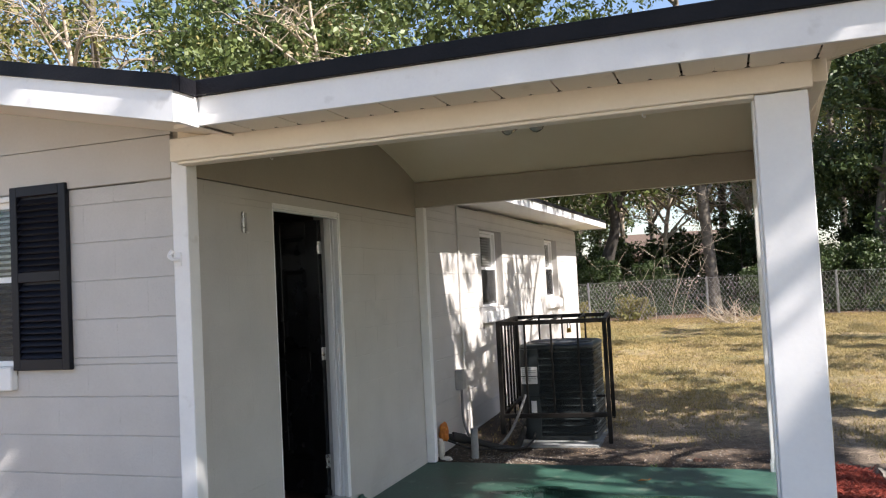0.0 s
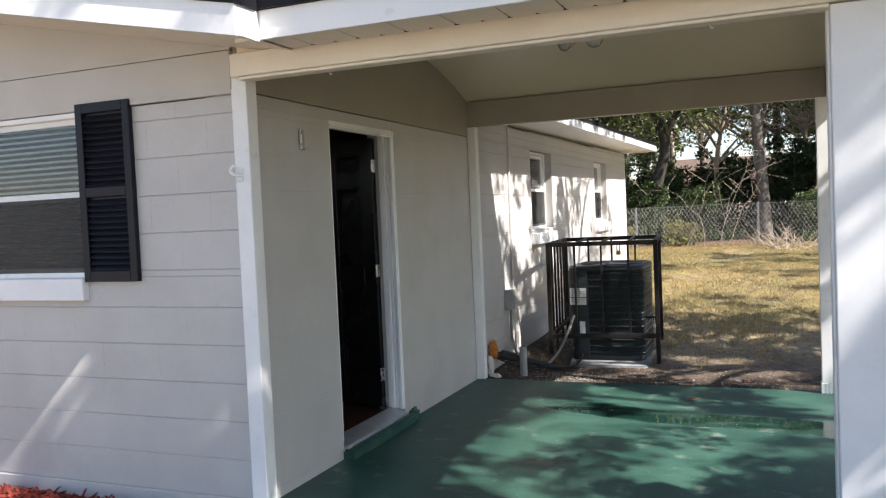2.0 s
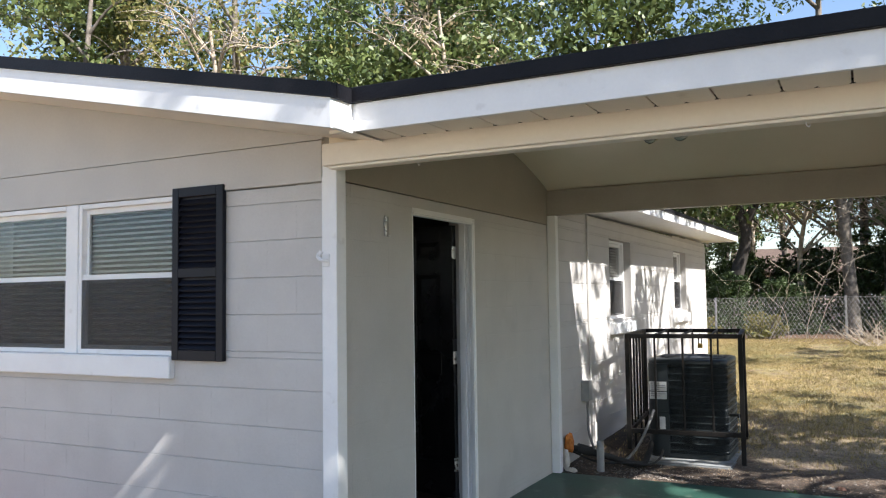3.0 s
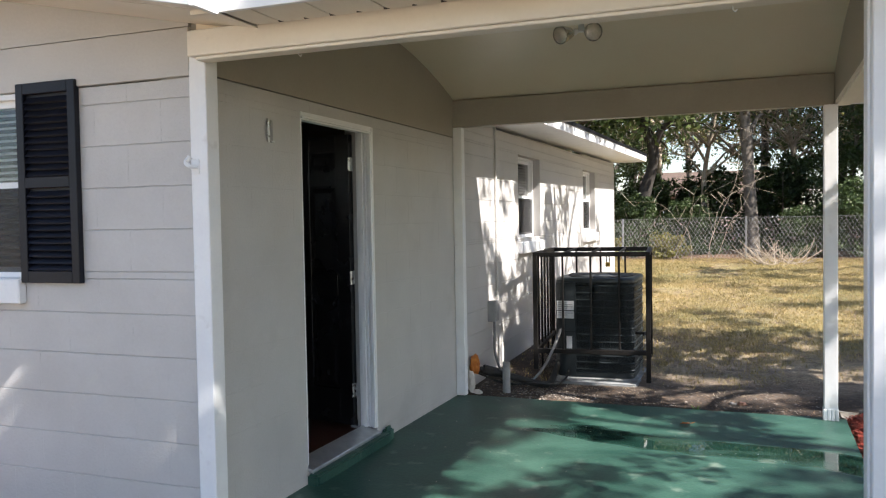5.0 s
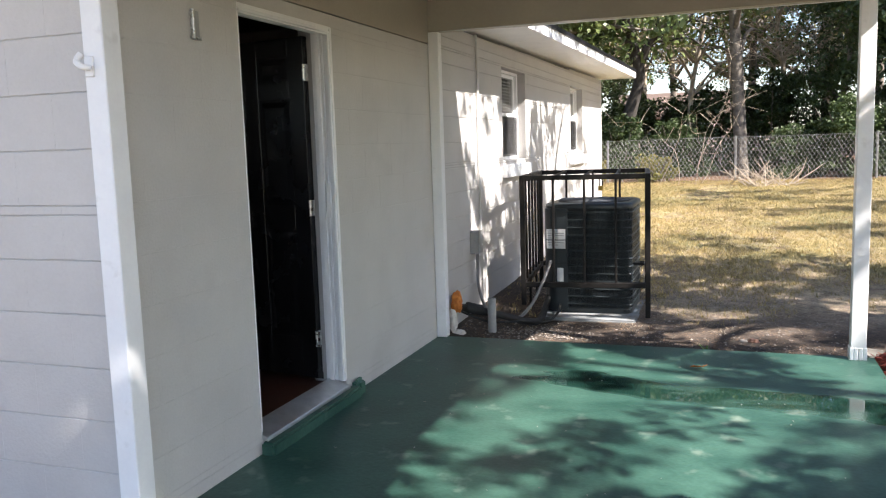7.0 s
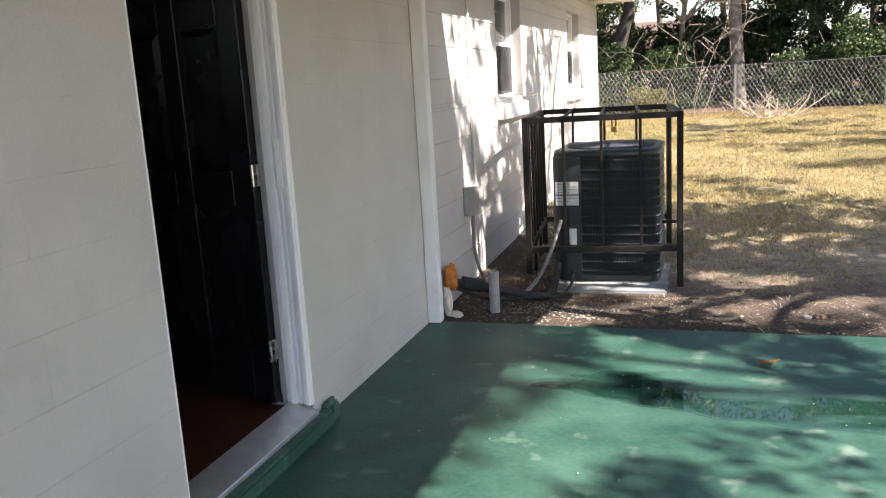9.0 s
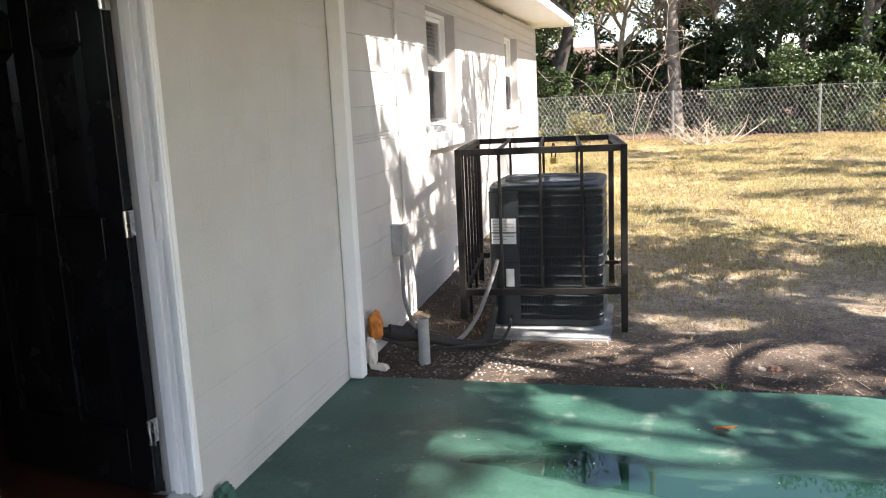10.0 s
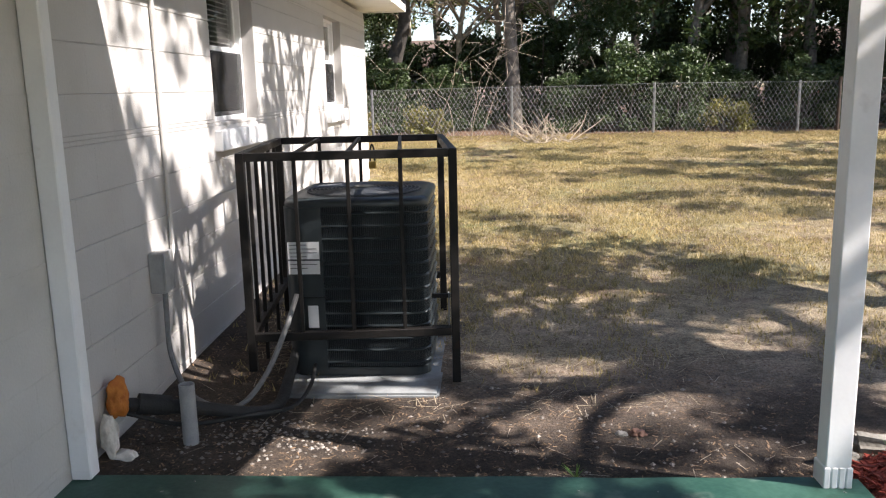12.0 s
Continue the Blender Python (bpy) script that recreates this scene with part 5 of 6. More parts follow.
# bare twiggy trees in the sun beyond
twiggy = build_tree("bare_tree", "bare tan twiggy tree with a few dry leaves", 46, 7.5, 0.09, 1.6, 2.3, 20, 46, 34, 0.09, TANLEAF, lean=(0.2, 0.1), bare=7, bark=TWIG, clump_r=0.6)
move(twiggy, -1.7, 26.6, 0)
for x, y, tn, sc in ((-3.2, 28.4, 100, 1.15), (0.9, 27.8, 220, 1.0), (-5.6, 27.0, 300, 1.0), (2.0, 30.5, 40, 1.2), (-0.6, 31.5, 160, 1.3), (-12.0, 12.5, 80, 1.15), (-9.4, 17.5, 10, 1.3)):
    place(twiggy, x, y, tn, sc)
pale = build_tree("bare_tree", "half-bare tree with sparse yellow-green leaves", 44, 11.0, 0.16, 4.0, 3.2, 12, 70, 60, 0.13, YELLOWLEAF, lean=(0.3, 0.5), bare=3, clump_r=0.8)
move(pale, -0.2, 30.0, 0)
for x, y, tn, sc in ((-13.0, 15.0, 100, 1.05), (-15.5, 12.0, 10, 0.9), (-19.0, 17.0, 190, 1.1), (-11.5, 25.0, 80, 1.2), (4.6, 36.0, 60, 1.2), (-2.6, 36.0, 150, 1.0), (11.5, 34.0, 270, 1.2), (8.0, 40.0, 10, 1.3)):
    place(pale, x, y, tn, sc)


def build_shrub(name, label, seed, w, h, clumps, per, leaf, mat, clump_r=0.3):
    rng = np.random.default_rng(seed)
    t = thing(name, (0, 0, 0), label, "shrub", "shrubs behind the fence")
    for k in range(7):
        a = 2 * math.pi * k / 7
        part("stem", tube(smooth_line([(0.1 * math.cos(a), 0.1 * math.sin(a), -0.1), (w * 0.2 * math.cos(a), w * 0.2 * math.sin(a), h * 0.4), (w * 0.4 * math.cos(a), w * 0.4 * math.sin(a), h * rng.uniform(0.6, 0.9))], 3), 0.03, 0.008, 5), BARK, t)
    cs, rs = [], []
    for _ in range(clumps):
        a, q, z = rng.uniform(0, 2 * math.pi), rng.uniform(0, 1) ** 0.5, rng.uniform(0.05, 1)
        k = w * 0.5 * q * (1 - 0.45 * z)
        cs.append((k * math.cos(a), k * math.sin(a), h * z * rng.uniform(0.75, 1.05)))
        rs.append(clump_r * rng.uniform(0.6, 1.3))
    part("foliage", leaf_cloud(rng, cs, rs, per, leaf), mat, t)
    return t


bush = build_shrub("shrub", "dense dark green shrub behind the fence", 3, 2.3, 2.5, 80, 110, 0.11, DARKLEAF)
move(bush, -5.2, 22.9, 0)
rng = np.random.default_rng(8)
for k, x in enumerate((-3.3, -1.9, 0.9, 2.2, 3.3, 4.6, 6.0, 7.3, 8.8, 10.3, 11.8, 13.2)):
    place(bush, x, 22.8 + rng.uniform(0, 0.9), rng.uniform(0, 360), rng.uniform(0.6, 1.0), rng.uniform(0.7, 1.1))
for k, x in enumerate(np.arange(-9, 18, 1.9)):
    place(bush, x, 26.5 + rng.uniform(0, 1.5), rng.uniform(0, 360), rng.uniform(1.0, 1.4), rng.uniform(0.75, 1.1))
weed = build_shrub("weed_clump", "low yellow-green weeds along the fence", 4, 1.3, 0.7, 26, 60, 0.08, YELLOWLEAF, 0.2)
move(weed, -2.3, 21.9, 0)
for x in (-3.9, 4.2):
    place(weed, x, 21.9 + rng.uniform(0, 0.3), rng.uniform(0, 360), rng.uniform(0.7, 1.1))

# unseen trees added on the sunny side to dapple lawn, slab and walls
shade = build_tree("shade_tree", "unseen large tree added for its dappling shade", 51, 12.5, 0.30, 5.2, 4.6, 11, 84, 120, 0.20, LEAF, clump_r=0.5, flat=0.5)
move(shade, 12.8, -3.2, 0)
for x, y, tn, sc in ((13.8, 12.2, 200, 0.8), (20.0, 21.0, 20, 1.2), (19.0, 1.5, 250, 1.2), (4.2, 7.5, 160, 0.62), (2.3, 1.9, 0, 0.5)):
    place(shade, x, y, tn, sc)


# thinner crowns, likewise added out of sight to break up the sun
thin = build_tree("shade_tree", "unseen tree with a thin scattered crown, added for its shade", 57, 11.5, 0.20, 5.0, 4.4, 14, 165, 60, 0.16, LEAF, bare=2, clump_r=0.36, flat=0.6)
move(thin, 9.6, 3.6, 0)
for x, y, tn, sc in ((6.9, -0.9, 130, 0.95), (4.4, 1.3, 200, 0.8), (13.2, 8.4, 120, 0.8), (3.6, 9.0, 40, 0.8), (10.8, 14.2, 310, 0.95), (13.5, 2.6, 20, 0.95)):
    place(thin, x, y, tn, sc)


# ---- outbuilding and far houses ----
def build_outbuilding():
    ob = thing("outbuilding", (8.0, 22.3, 0.48), "old white clapboard outbuilding with a low dark roof", "outbuilding", turn=-32)
    for k in range(11):
        z = 0.05 + 0.24 * k
        bm = bmesh.new()
        hexa(bm, [(0, -0.026, z), (5.0, -0.026, z), (5.0, 0.02, z), (0, 0.02, z)], [(0, -0.002, z + 0.236), (5.0, -0.002, z + 0.236), (5.0, 0.02, z + 0.236), (0, 0.02, z + 0.236)])
        part("clapboard", bm, CLAP, ob)
    part("wall", box(0, 0.021, -0.3, 5.0, 4.0, 2.7), CLAP, ob)
    part("corner_board", box(-0.03, -0.03, -0.1, 0.06, 0.06, 2.7, 0.004), CLAP, ob)
    bm = bmesh.new()
    hexa(bm, [(-0.5, -0.45, 2.55), (5.4, -0.45, 2.55), (5.4, 2.0, 3.5), (-0.5, 2.0, 3.5)], [(-0.5, -0.45, 2.65), (5.4, -0.45, 2.65), (5.4, 2.0, 3.6), (-0.5, 2.0, 3.6)])
    hexa(bm, [(-0.5, 4.45, 2.55), (5.4, 4.45, 2.55), (5.4, 2.0, 3.5), (-0.5, 2.0, 3.5)], [(-0.5, 4.45, 2.65), (5.4, 4.45, 2.65), (5.4, 2.0, 3.6), (-0.5, 2.0, 3.6)])
    part("roof", bm, SHINGLE, ob)


build_outbuilding()


def far_house(x, y, turn, wall, label):
    ob = thing("distant_house", (x, y, 0.45), label, "house", "far houses", turn=turn)
    part("wall", box(-5, 0, -0.2, 5, 6, 2.5), wall, ob)
    bm = bmesh.new()
    for ys in (-0.5, 6.5):
        hexa(bm, [(-5.5, ys, 2.4), (5.5, ys, 2.4), (5.5, 3, 4.1), (-5.5, 3, 4.1)], [(-5.5, ys, 2.5), (5.5, ys, 2.5), (5.5, 3, 4.2), (-5.5, 3, 4.2)])
    part("roof", bm, BROWNROOF, ob)
    for wx in (-3.2, 0.2, 3.0):
        win = part("window", boxes([(wx - 0.55, -0.04, 0.9, wx + 0.55, 0.0, 0.98), (wx - 0.55, -0.04, 1.95, wx + 0.55, 0.0, 2.03), (wx - 0.55, -0.04, 0.981, wx - 0.47, 0.0, 1.949), (wx + 0.47, -0.04, 0.981, wx + 0.55, 0.0, 1.949)]), WHITE, ob)
        part("pane", box(wx - 0.469, -0.012, 0.981, wx + 0.469, -0.004, 1.949), INK, win)


far_house(-2.5, 58.0, 5, TAN, "tan house far behind the trees with a brown roof")
far_house(22.5, 52.0, -15, BRICKRED, "red-brown house far behind the trees")


# ---- stuff on the ground ----
def scatter(name, mat, label, category, rng, xy, make, lift=0.0):
    """Small pieces at places on the lawn, joined in one mesh."""
    verts, faces = [], []
    for x, y in xy:
        vs, fs = make(rng)
        i = len(verts)
        z = lawn_height(x, y) + lift
        verts += [(x + a, y + b, z + c) for a, b, c in vs]
        faces += [tuple(i + k for k in f) for f in fs]
    me = bpy.data.meshes.new(name)
    me.from_pydata(verts, [], faces)
    return tagged(part(name, me, mat), label, category, kind="stuff")


def blade_tuft(rng):
    vs, fs = [], []
    for k in range(4):
        a, h, w = rng.uniform(0, 6.28), rng.uniform(0.015, 0.055), rng.uniform(0.0025, 0.005)
        ox, oy = rng.normal(0, 0.02, 2)
        lx, ly = math.cos(a), math.sin(a)
        ln = rng.uniform(0.3, 1.3) * h
        i = len(vs)
        vs += [(ox - ly * w, oy + lx * w, 0), (ox + ly * w, oy - lx * w, 0), (ox + lx * ln, oy + ly * ln, h)]
        fs.append((i, i + 1, i + 2))
    return vs, fs


def chip(lo, hi, flat=0.15):
    def make(rng):
        a, l, w = rng.uniform(0, 6.28), rng.uniform(lo, hi), rng.uniform(lo, hi) * 0.24
        t = rng.uniform(-0.5, 0.5)
        c, s = math.cos(a), math.sin(a)
        q = [(-l, -w), (l, -w), (l * 0.8, w), (-l * 0.9, w)]
        h = l * flat
        vs = [(x * c - y * s, x * s + y * c, x * t * 0.5 + 0.001) for x, y in q] + [(x * c - y * s, x * s + y * c, x * t * 0.5 + h) for x, y in q]
        return vs, [(0, 1, 2, 3), (4, 5, 6, 7), (0, 1, 5, 4), (1, 2, 6, 5), (2, 3, 7, 6), (3, 0, 4, 7)]
    return make


def pebble(lo, hi):
    def make(rng):
        r = rng.uniform(lo, hi)
        v = np.array([(1, 0, 0), (0, 1, 0), (-1, 0, 0), (0, -1, 0), (0, 0, 0.7), (0, 0, -0.4)]) * r * rng.uniform(0.6, 1.3, (6, 1))
        return [tuple(p) for p in v], [(0, 1, 4), (1, 2, 4), (2, 3, 4), (3, 0, 4), (1, 0, 5), (2, 1, 5), (3, 2, 5), (0, 3, 5)]
    return make


def house_clear(x, y):
    return not (x < -2.55 and y < 16.0)


rng = np.random.default_rng(71)
pts = []
while len(pts) < 90000:
    x, y = rng.uniform(-5, 10), 8.0 + 13.6 * rng.random() ** 1.15
    if not house_clear(x, y) or rng.random() > (y - 7.9) / 3.6 + 0.55 * noise.noise(Vector((x * 1.3, y * 1.3, 5))):
        continue
    if noise.noise(Vector((x * 0.55, y * 0.55, 9))) < -0.22 and rng.random() < 0.75:
        continue
    pts.append((x, y))
for _ in range(16000):
    x, y = rng.uniform(1.15, 7.5), rng.uniform(1.5, 9.5)
    if noise.noise(Vector((x * 0.7, y * 0.7, 9))) > -0.3 and not (x < 1.8 and y < 4.9):
        pts.append((x, y))
scatter("lawn_grass", GRASS, "short dry winter lawn grass", "grass", rng, pts, blade_tuft, -0.004)
pts = [(rng.uniform(-2.5, 0.6), rng.uniform(7.0, 8.8)) for _ in range(4500)] + [(rng.uniform(-2.5, 6), rng.uniform(8.0, 13)) for _ in range(9000)] + [(-2.56 + abs(rng.normal(0, 0.22)), rng.uniform(7.0, 14)) for _ in range(1400)]
scatter("leaf_litter", LITTER, "brown leaf litter and twigs on bare soil", "leaf litter", rng, pts, chip(0.004, 0.018, 0.08))
pts = [(rng.normal(-1.95, 0.35), rng.normal(7.45, 0.14)) for _ in range(420)] + [(rng.uniform(-1.2, 0.4), rng.uniform(7.1, 8.2)) for _ in range(260)]
pts = [p for p in pts if p[0] > -2.54 and p[1] > 7.03]
scatter("gravel", GRAVEL, "scattered pale gravel on bare soil", "gravel", rng, pts, pebble(0.004, 0.014))
pts = [(rng.uniform(-2.4, 0.4), rng.uniform(7.02, 8.3)) for _ in range(70)] + [(rng.uniform(-5, 8), rng.uniform(20.3, 21.8)) for _ in range(1500)]


def straw(rng):
    a, l = rng.uniform(0, 6.28), rng.uniform(0.02, 0.08)
    c, s = math.cos(a), math.sin(a)
    w = 0.0014
    z0, z1 = rng.uniform(0.002, 0.02, 2)
    return [(-l * c - w * s, -l * s + w * c, z0), (-l * c + w * s, -l * s - w * c, z0), (l * c + w * s, l * s - w * c, z1), (l * c - w * s, l * s + w * c, z1)], [(0, 1, 2, 3)]


thatch = [(rng.uniform(-2.4, 6.5), 7.6 + 7.0 * rng.random() ** 1.3) for _ in range(34000)]
thatch = [(x, y) for x, y in thatch if noise.noise(Vector((x * 1.1, y * 1.1, 2))) > -0.25 and not (x < 1.15 and y < 8.3 and rng.random() < 0.85)]
scatter("dry_thatch", THATCH, "matted dry straw-coloured thatch between the grass", "thatch", rng, thatch, straw)
scatter("fallen_twigs", TWIG, "thin fallen twigs and pine straw", "twigs", rng, pts, straw)
pts = [(rng.uniform(-5, 10), rng.uniform(20.3, 22.3)) for _ in range(5500)]
scatter("fallen_leaves", DRYLEAF, "dry brown leaves along the fence", "leaves", rng, pts, chip(0.02, 0.06, 0.06))

# pale flecks lying on the slab
rng = np.random.default_rng(91)
verts, faces = [], []
for _ in range(80):
    x, y, a = rng.uniform(-2.35, 0.38), rng.uniform(3.5, 6.95), rng.uniform(0, 6.28)
    l, w = rng.uniform(0.002, 0.007), rng.uniform(0.001, 0.003)
    c, q, i = math.cos(a), math.sin(a), len(verts)
    for z in (0.001, 0.0035):
        verts += [(x + u * l * c - v * w * q, y + u * l * q + v * w * c, z) for u, v in ((-1, -1), (1, -0.7), (0.8, 1), (-0.9, 0.8))]
    faces += [(i, i + 1, i + 2, i + 3), (i + 4, i + 5, i + 6, i + 7)] + [(i + k, i + (k + 1) % 4, i + 4 + (k + 1) % 4, i + 4 + k) for k in range(4)]
me = bpy.data.meshes.new("paint_flecks")
me.from_pydata(verts, [], faces)
tagged(part("paint_flecks", me, CONCRETE), "small pale flecks scattered on the green slab", "debris", kind="stuff")

# brush pile
pile = thing("brush_pile", (0.15, 20.3, lawn_height(0.15, 20.3)), "pile of dry bare branches at the lawn edge", "brush pile")
rng = np.random.default_rng(17)
for k in range(46):
    a, l = rng.uniform(0, 6.28), rng.uniform(0.35, 0.95)
    p0 = Vector((rng.normal(0, 0.30), rng.normal(0, 0.2), 0.0))
    p2 = p0 + Vector((math.cos(a) * l * 0.8, math.sin(a) * l * 0.35, rng.uniform(0.1, 0.75) * l))
    bm = tube(smooth_line([p0, (p0 + p2) / 2 + Vector(rng.normal(size=3)) * 0.06, p2], 3), 0.013, 0.004, 5)
    q = (p0 + p2) / 2
    tube([q, q + Vector((rng.normal() * 0.15, rng.normal() * 0.1, rng.uniform(0.05, 0.3)))], 0.006, 0.003, 4, bm)
    part("branch", bm, TWIG, pile)

# bare vine arching by the house corner
vine = thing("bare_sapling", (-2.0, 20.8, lawn_height(-2, 20.8)), "bare arching sapling beside the fence", "sapling")
rng = np.random.default_rng(63)
for k in range(5):
    p = Vector((rng.normal(0.3, 0.6), rng.normal(0, 0.3), -0.05))
    d = Vector((rng.normal(0.1, 0.35), rng.normal(0, 0.15), 1.0))
    line = [p.copy()]
    for i in range(7):
        d += Vector((rng.normal(0.05, 0.28), rng.normal(0, 0.12), rng.normal(-0.10, 0.14)))
        p = p + d.normalized() * rng.uniform(0.3, 0.6)
        line.append(p.copy())
    bm = tube(smooth_line(line, 3), 0.006, 0.002, 5)
    for i in range(3, 7):
        q = line[i]
        tube(smooth_line([q, q + Vector((rng.normal(0, 0.25), 0.05, rng.normal(0.1, 0.2))), q + Vector((rng.normal(0, 0.6), 0.1, rng.normal(0.1, 0.35)))], 3), 0.005, 0.002, 4, bm)
    part("stem", bm, TWIG, vine)

# ---- mulch beds, edging stones and plants ----
def mulch_bed(name, outline, label, chips, seed):
    bed = thing(name, (0, 0, 0), label, "mulch bed", kind="stuff")
    bm = bmesh.new()
    cx, cy = sum(p[0] for p in outline) / len(outline), sum(p[1] for p in outline) / len(outline)
    rings = []
    for s, h in ((1.0, -0.02), (0.93, 0.045), (0.7, 0.075), (0.4, 0.085)):
        ring = []
        for i, (x, y) in enumerate(outline):
            x2, y2 = cx + (x - cx) * s, cy + (y - cy) * s
            ring.append(bm.verts.new((x2, y2, lawn_height(x2, y2) + h)))
        rings.append(ring)
    for a, b in zip(rings, rings[1:]):
        for k in range(len(a)):
            bm.faces.new((a[k], a[(k + 1) % len(a)], b[(k + 1) % len(a)], b[k]))
    bm.faces.new(rings[-1])
    part("soil", bm, MULCHBED, bed)
    rng = np.random.default_rng(seed)
    verts, faces = [], []
    make = chip(0.010, 0.048, 0.10)
    for _ in range(chips):
        i = int(rng.integers(len(outline)))
        a, b = outline[i], outline[(i + 1) % len(outline)]
        u = rng.random()
        q = rng.random() ** 0.5
        x, y = cx + (a[0] + (b[0] - a[0]) * u - cx) * q, cy + (a[1] + (b[1] - a[1]) * u - cy) * q
        vs, fs = make(rng)
        tilt = rng.normal(0, 0.5)
        k = len(verts)
        h = lawn_height(x, y) + float(np.interp(q, (0.4, 0.7, 0.93, 1.0), (0.085, 0.075, 0.045, -0.01))) + rng.uniform(-0.005, 0.02)
        verts += [(x + p[0], y + p[1], h + p[2] + p[0] * tilt) for p in vs]
        faces += [tuple(k + f for f in fc) for fc in fs]
    me = bpy.data.meshes.new("chips")
    me.from_pydata(verts, [], faces)
    tagged(part("wood_chips", me, MULCH, bed), kind="stuff")


mulch_bed("mulch_bed", [(0.43, 5.12), (0.75, 5.15), (0.98, 5.45), (1.05, 6.1), (1.04, 6.8), (0.95, 7.15), (0.7, 7.3), (0.44, 7.15), (0.43, 6.2)], "red shredded wood mulch beside the slab", 8000, 5)
mulch_bed("mulch_bed", [(0.43, 3.0), (0.9, 2.6), (1.7, 2.8), (1.75, 3.6), (1.45, 4.1), (1.02, 4.55), (0.7, 4.86), (0.44, 4.9), (0.43, 4.0)], "red shredded wood mulch inside stone edging", 9000, 6)
mulch_bed("mulch_bed", [(-6.6, 2.7), (-5, 2.6), (-3.6, 2.62), (-2.75, 2.75), (-2.68, 3.2), (-2.68, 3.525), (-4, 3.53), (-5.3, 3.53), (-6.6, 3.53)], "red shredded wood mulch along the gable wall", 8000, 7)


def edging_stone(x, y, turn, l, h, tilt, seed):
    bm = box(-l / 2, -0.05, -0.06, l / 2, 0.05, h, 0.034, seg=3)
    for v in bm.verts:
        v.co += Vector((noise.noise(v.co * 9 + Vector((seed, 0, 0))), noise.noise(v.co * 9 + Vector((0, seed, 0))), noise.noise(v.co * 9 + Vector((0, 0, seed))))) * 0.03
    ob = shade_smooth(part("edging_stone", bm, STONE), 50)
    ob.matrix_basis = Matrix.Translation((x, y, lawn_height(x, y) + 0.02)) @ Matrix.Rotation(radians(turn), 4, "Z") @ Matrix.Rotation(radians(tilt), 4, "X")
    return tagged(ob, "weathered pale concrete edging stone around the mulch", "edging stone", "edging stones")


rng = np.random.default_rng(29)
for k, (x, y, tn, l) in enumerate(((0.50, 4.99, 5, 0.2), (0.70, 5.0, -8, 0.21), (0.90, 5.06, 25, 0.2), (1.02, 5.3, 75, 0.2), (1.09, 5.56, 85, 0.2), (1.12, 5.85, 92, 0.22), (1.12, 6.45, 95, 0.2), (1.10, 6.72, 88, 0.2), (1.06, 7.02, 115, 0.15), (0.88, 7.24, 150, 0.2), (0.66, 7.36, 175, 0.22), (0.46, 7.25, 30, 0.18),
                                       (0.86, 4.82, -35, 0.22), (1.03, 4.62, -42, 0.22), (1.20, 4.44, -40, 0.22), (1.36, 4.25, -55, 0.21), (1.50, 4.05, -45, 0.22), (1.66, 3.85, -50, 0.22))):
    edging_stone(x, y, tn, l, rng.uniform(0.015, 0.05), rng.uniform(-16, 16), 3.7 * k)


def spiky_plant(name, x, y, n, length, width, mat, label, category, seed, spread=0.7):
    rng = np.random.default_rng(seed)
    ob = thing(name, (x, y, lawn_height(x, y) + 0.03), label, category)
    for k in range(n):
        a, lean, l = rng.uniform(0, 6.28), rng.uniform(0.05, spread), length * rng.uniform(0.6, 1.1)
        d, s = Vector((math.cos(a), math.sin(a), 0)), Vector((-math.sin(a), math.cos(a), 0))
        bm, prev = bmesh.new(), None
        for i in range(5):
            t = i / 4
            p = d * (lean * l * t * (0.6 + 0.4 * t)) + Vector((0, 0, l * t * (1 - 0.25 * lean * t)))
            w = width * (1 - t) ** 0.7 * 0.5 + 0.0008
            ring = [bm.verts.new(p - s * w), bm.verts.new(p - Vector((0, 0, w * 0.35)) - d * w * 0.3), bm.verts.new(p + s * w)]
            if prev:
                for q in range(2):
                    bm.faces.new((prev[q], prev[q + 1], ring[q + 1], ring[q]))
            prev = ring
        part("blade", bm, mat, ob)


spiky_plant("yucca", 0.28, 3.24, 24, 0.36, 0.018, YUCCA, "spiky grey-green yucca at the post foot", "plant", 1)
spiky_plant("lily_plant", 0.95, 5.55, 9, 0.22, 0.028, GREENBLADE, "young light green strap-leaved plant in mulch", "plant", 2, 0.9)
spiky_plant("lily_plant", 0.62, 7.05, 9, 0.20, 0.024, GREENBLADE, "young light green strap-leaved plant in mulch", "plant", 3, 0.8)
spiky_plant("grass_tuft", -0.62, 7.03, 14, 0.06, 0.006, GREENBLADE, "small green weed at the slab edge", "weed", 4, 1.2)


# ---- block courses, each block a piece of its wall ----
block_meshes = {}


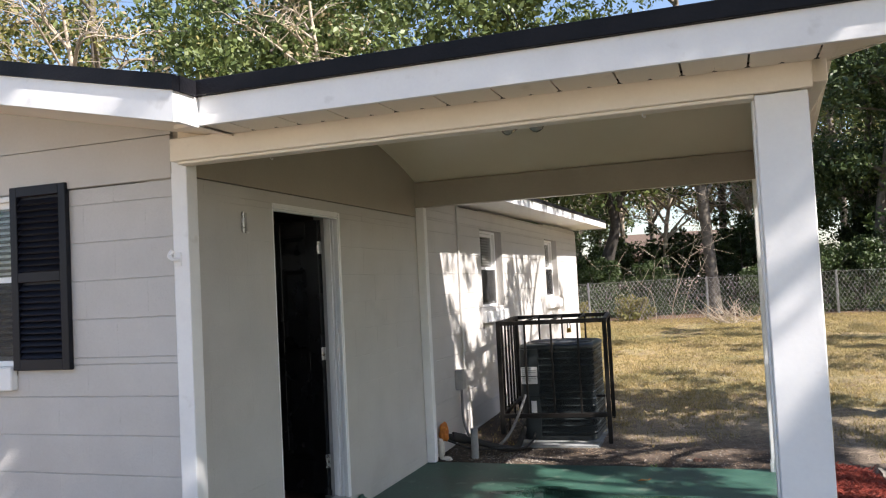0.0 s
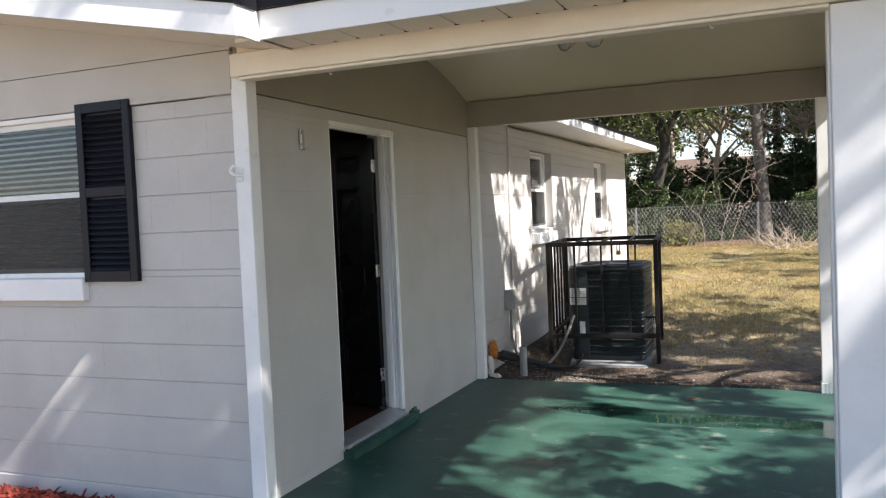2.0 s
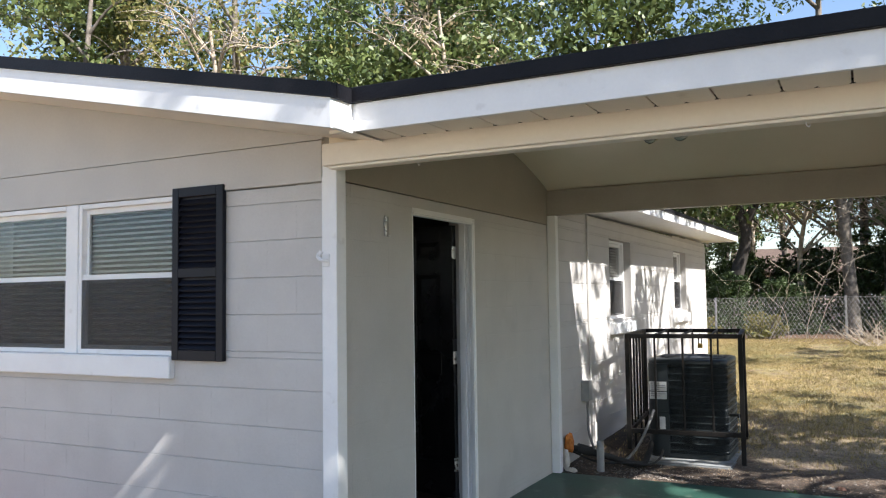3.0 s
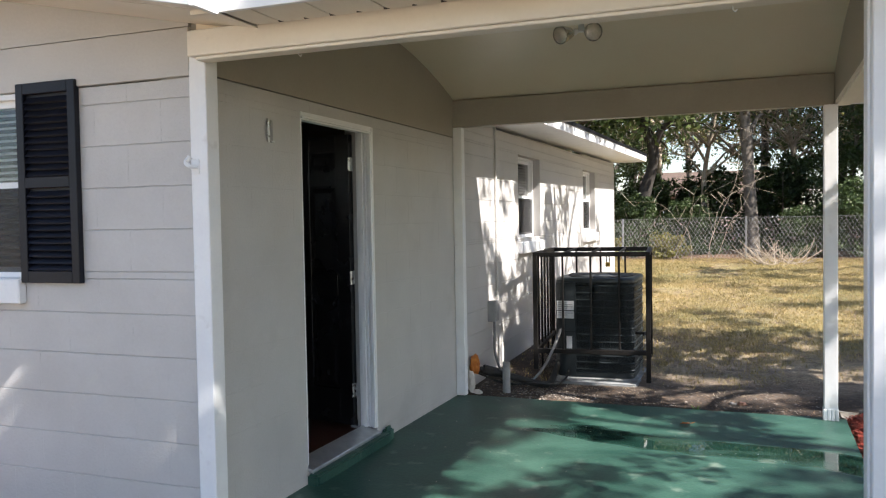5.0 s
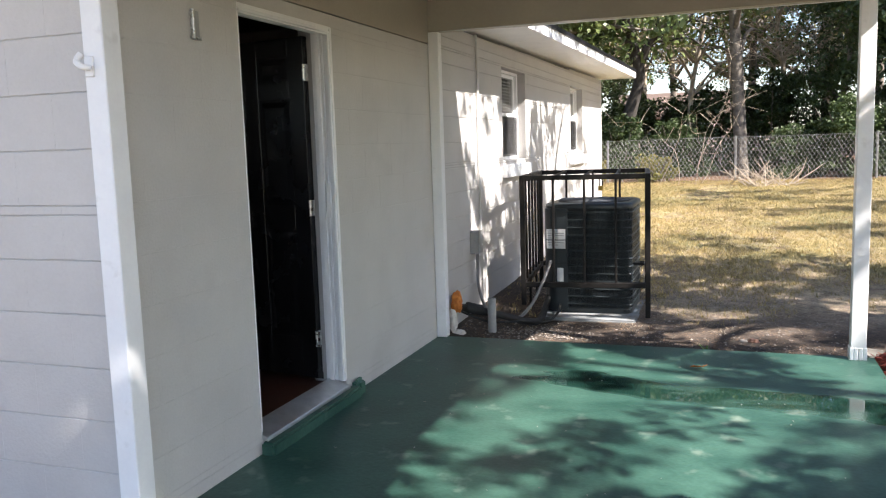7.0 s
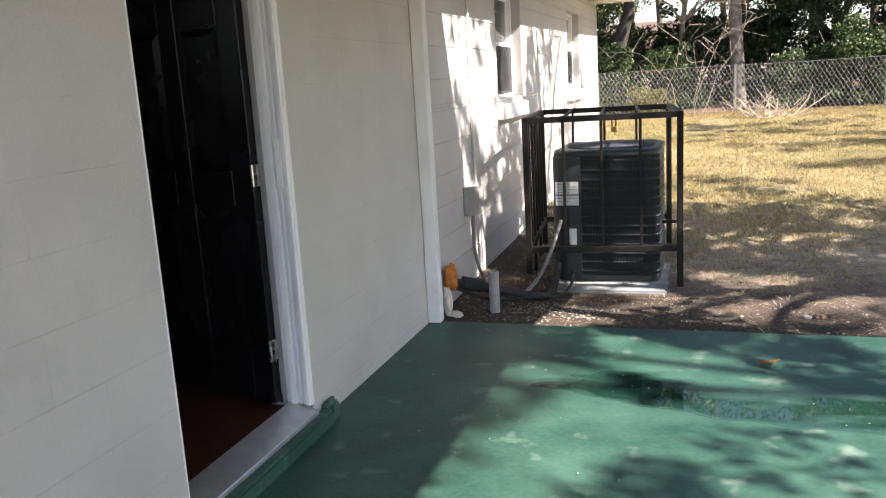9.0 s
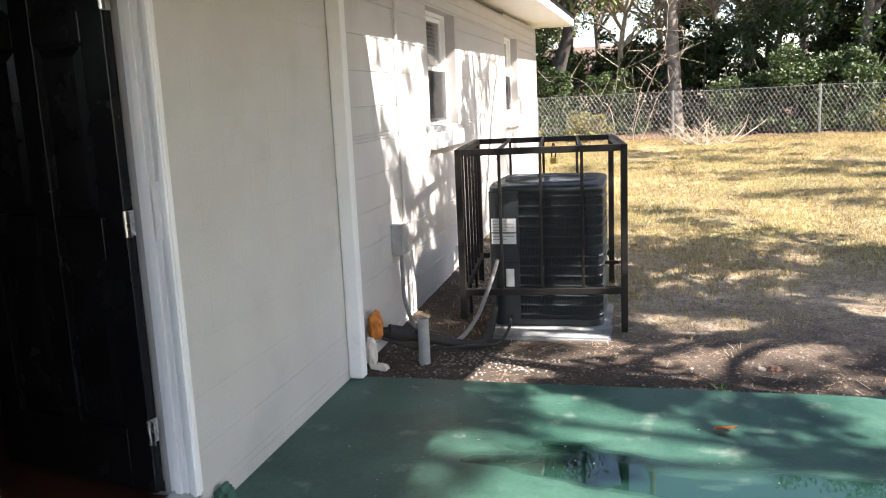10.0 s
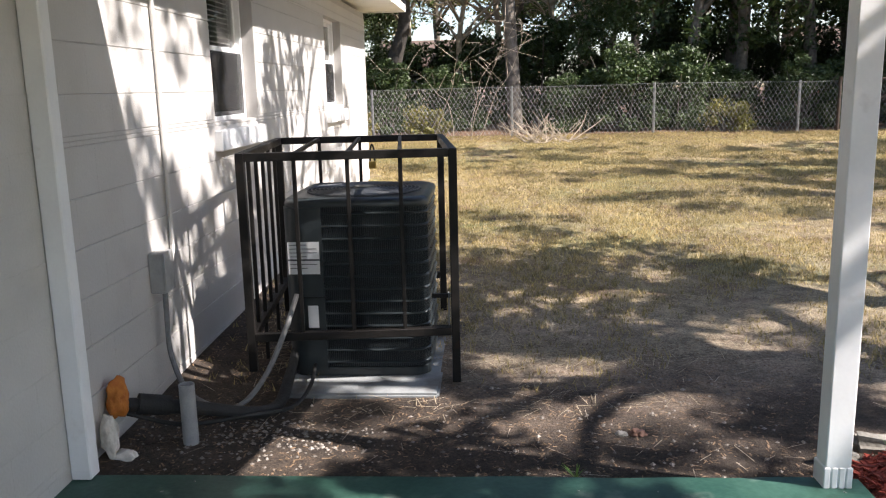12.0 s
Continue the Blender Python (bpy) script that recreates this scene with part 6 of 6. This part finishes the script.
def block(parent, along_y, c0, c1, z0, z1):
    under_roof = c1 < 7.01
    key = (along_y, along_y and under_roof, round(c1 - c0, 3), round(z1 - z0, 3))
    if key not in block_meshes:
        fine = along_y and under_roof
        l, h = (c1 - c0) / 2 - 0.0001, (z1 - z0) / 2 - (0.0001 if fine else 0.0014)
        i, d = (0.0009 if fine else 0.0024), 0.024
        bm = bmesh.new()
        if along_y:
            e = -0.0012 if fine else -0.004
            hexa(bm, [(-d, -l, -h), (-d, l, -h), (-d, l, h), (-d, -l, h)], [(e, -l, -h), (e, l, -h), (e, l, h), (e, -l, h)])
            hexa(bm, [(e, -l, -h), (e, l, -h), (e, l, h), (e, -l, h)], [(0, -l + 0.0003, -h + i), (0, l - 0.0003, -h + i), (0, l - 0.0003, h - i), (0, -l + 0.0003, h - i)])
        else:
            hexa(bm, [(-l, d, -h), (l, d, -h), (l, d, h), (-l, d, h)], [(-l, 0.004, -h), (l, 0.004, -h), (l, 0.004, h), (-l, 0.004, h)])
            hexa(bm, [(-l, 0.004, -h), (l, 0.004, -h), (l, 0.004, h), (-l, 0.004, h)], [(-l + 0.0003, 0, -h + i), (l - 0.0003, 0, -h + i), (l - 0.0003, 0, h - i), (-l + 0.0003, 0, h - i)])
        bmesh.ops.remove_doubles(bm, verts=bm.verts[:], dist=0.0001)
        me = bpy.data.meshes.new("block")
        bmesh.ops.recalc_face_normals(bm, faces=bm.faces[:])
        bm.to_mesh(me)
        bm.free()
        me.materials.append(WALL)
        block_meshes[key] = me
    ob = new("block", block_meshes[key])
    ob.parent = parent
    ob.location = (WX, (c0 + c1) / 2, (z0 + z1) / 2) if along_y else ((c0 + c1) / 2, FY, (z0 + z1) / 2)


def courses(parent, along_y, c0, c1, z_lo, z_hi, openings):
    k = 0
    while True:
        za, zb = z_lo + COURSE * k, min(z_lo + COURSE * (k + 1), z_hi)
        if zb - za < 0.03:
            break
        cuts = {za, zb}
        for o in openings:
            cuts |= {z for z in o[2:4] if za + 0.01 < z < zb - 0.01}
        cuts = sorted(cuts)
        for z0, z1 in zip(cuts, cuts[1:]):
            holes = [(o[0], o[1]) for o in openings if o[2] < (z0 + z1) / 2 < o[3]]
            c = c0 - (0.2 if k % 2 else 0.0)
            while c < c1:
                a, b = max(c, c0), min(c + 0.4, c1)
                spans = [(a, b)]
                for h0, h1 in holes:
                    spans = [s for a2, b2 in spans for s in ((a2, min(b2, h0)), (max(a2, h1), b2)) if s[1] - s[0] > 0.012]
                for a2, b2 in spans:
                    block(parent, along_y, a2, b2, z0, z1)
                c += 0.4
        k += 1


courses(wall_side, True, 3.575, 7.0, COURSE0 - COURSE, 2.19, [DOOR])
courses(wall_side, True, 7.0, HOUSE_END, COURSE0 - COURSE, 2.385, [WIN_A, WIN_B])
courses(wall_front, False, -6.18, WX - 0.002, COURSE0, 2.172, [FRONT_WIN])
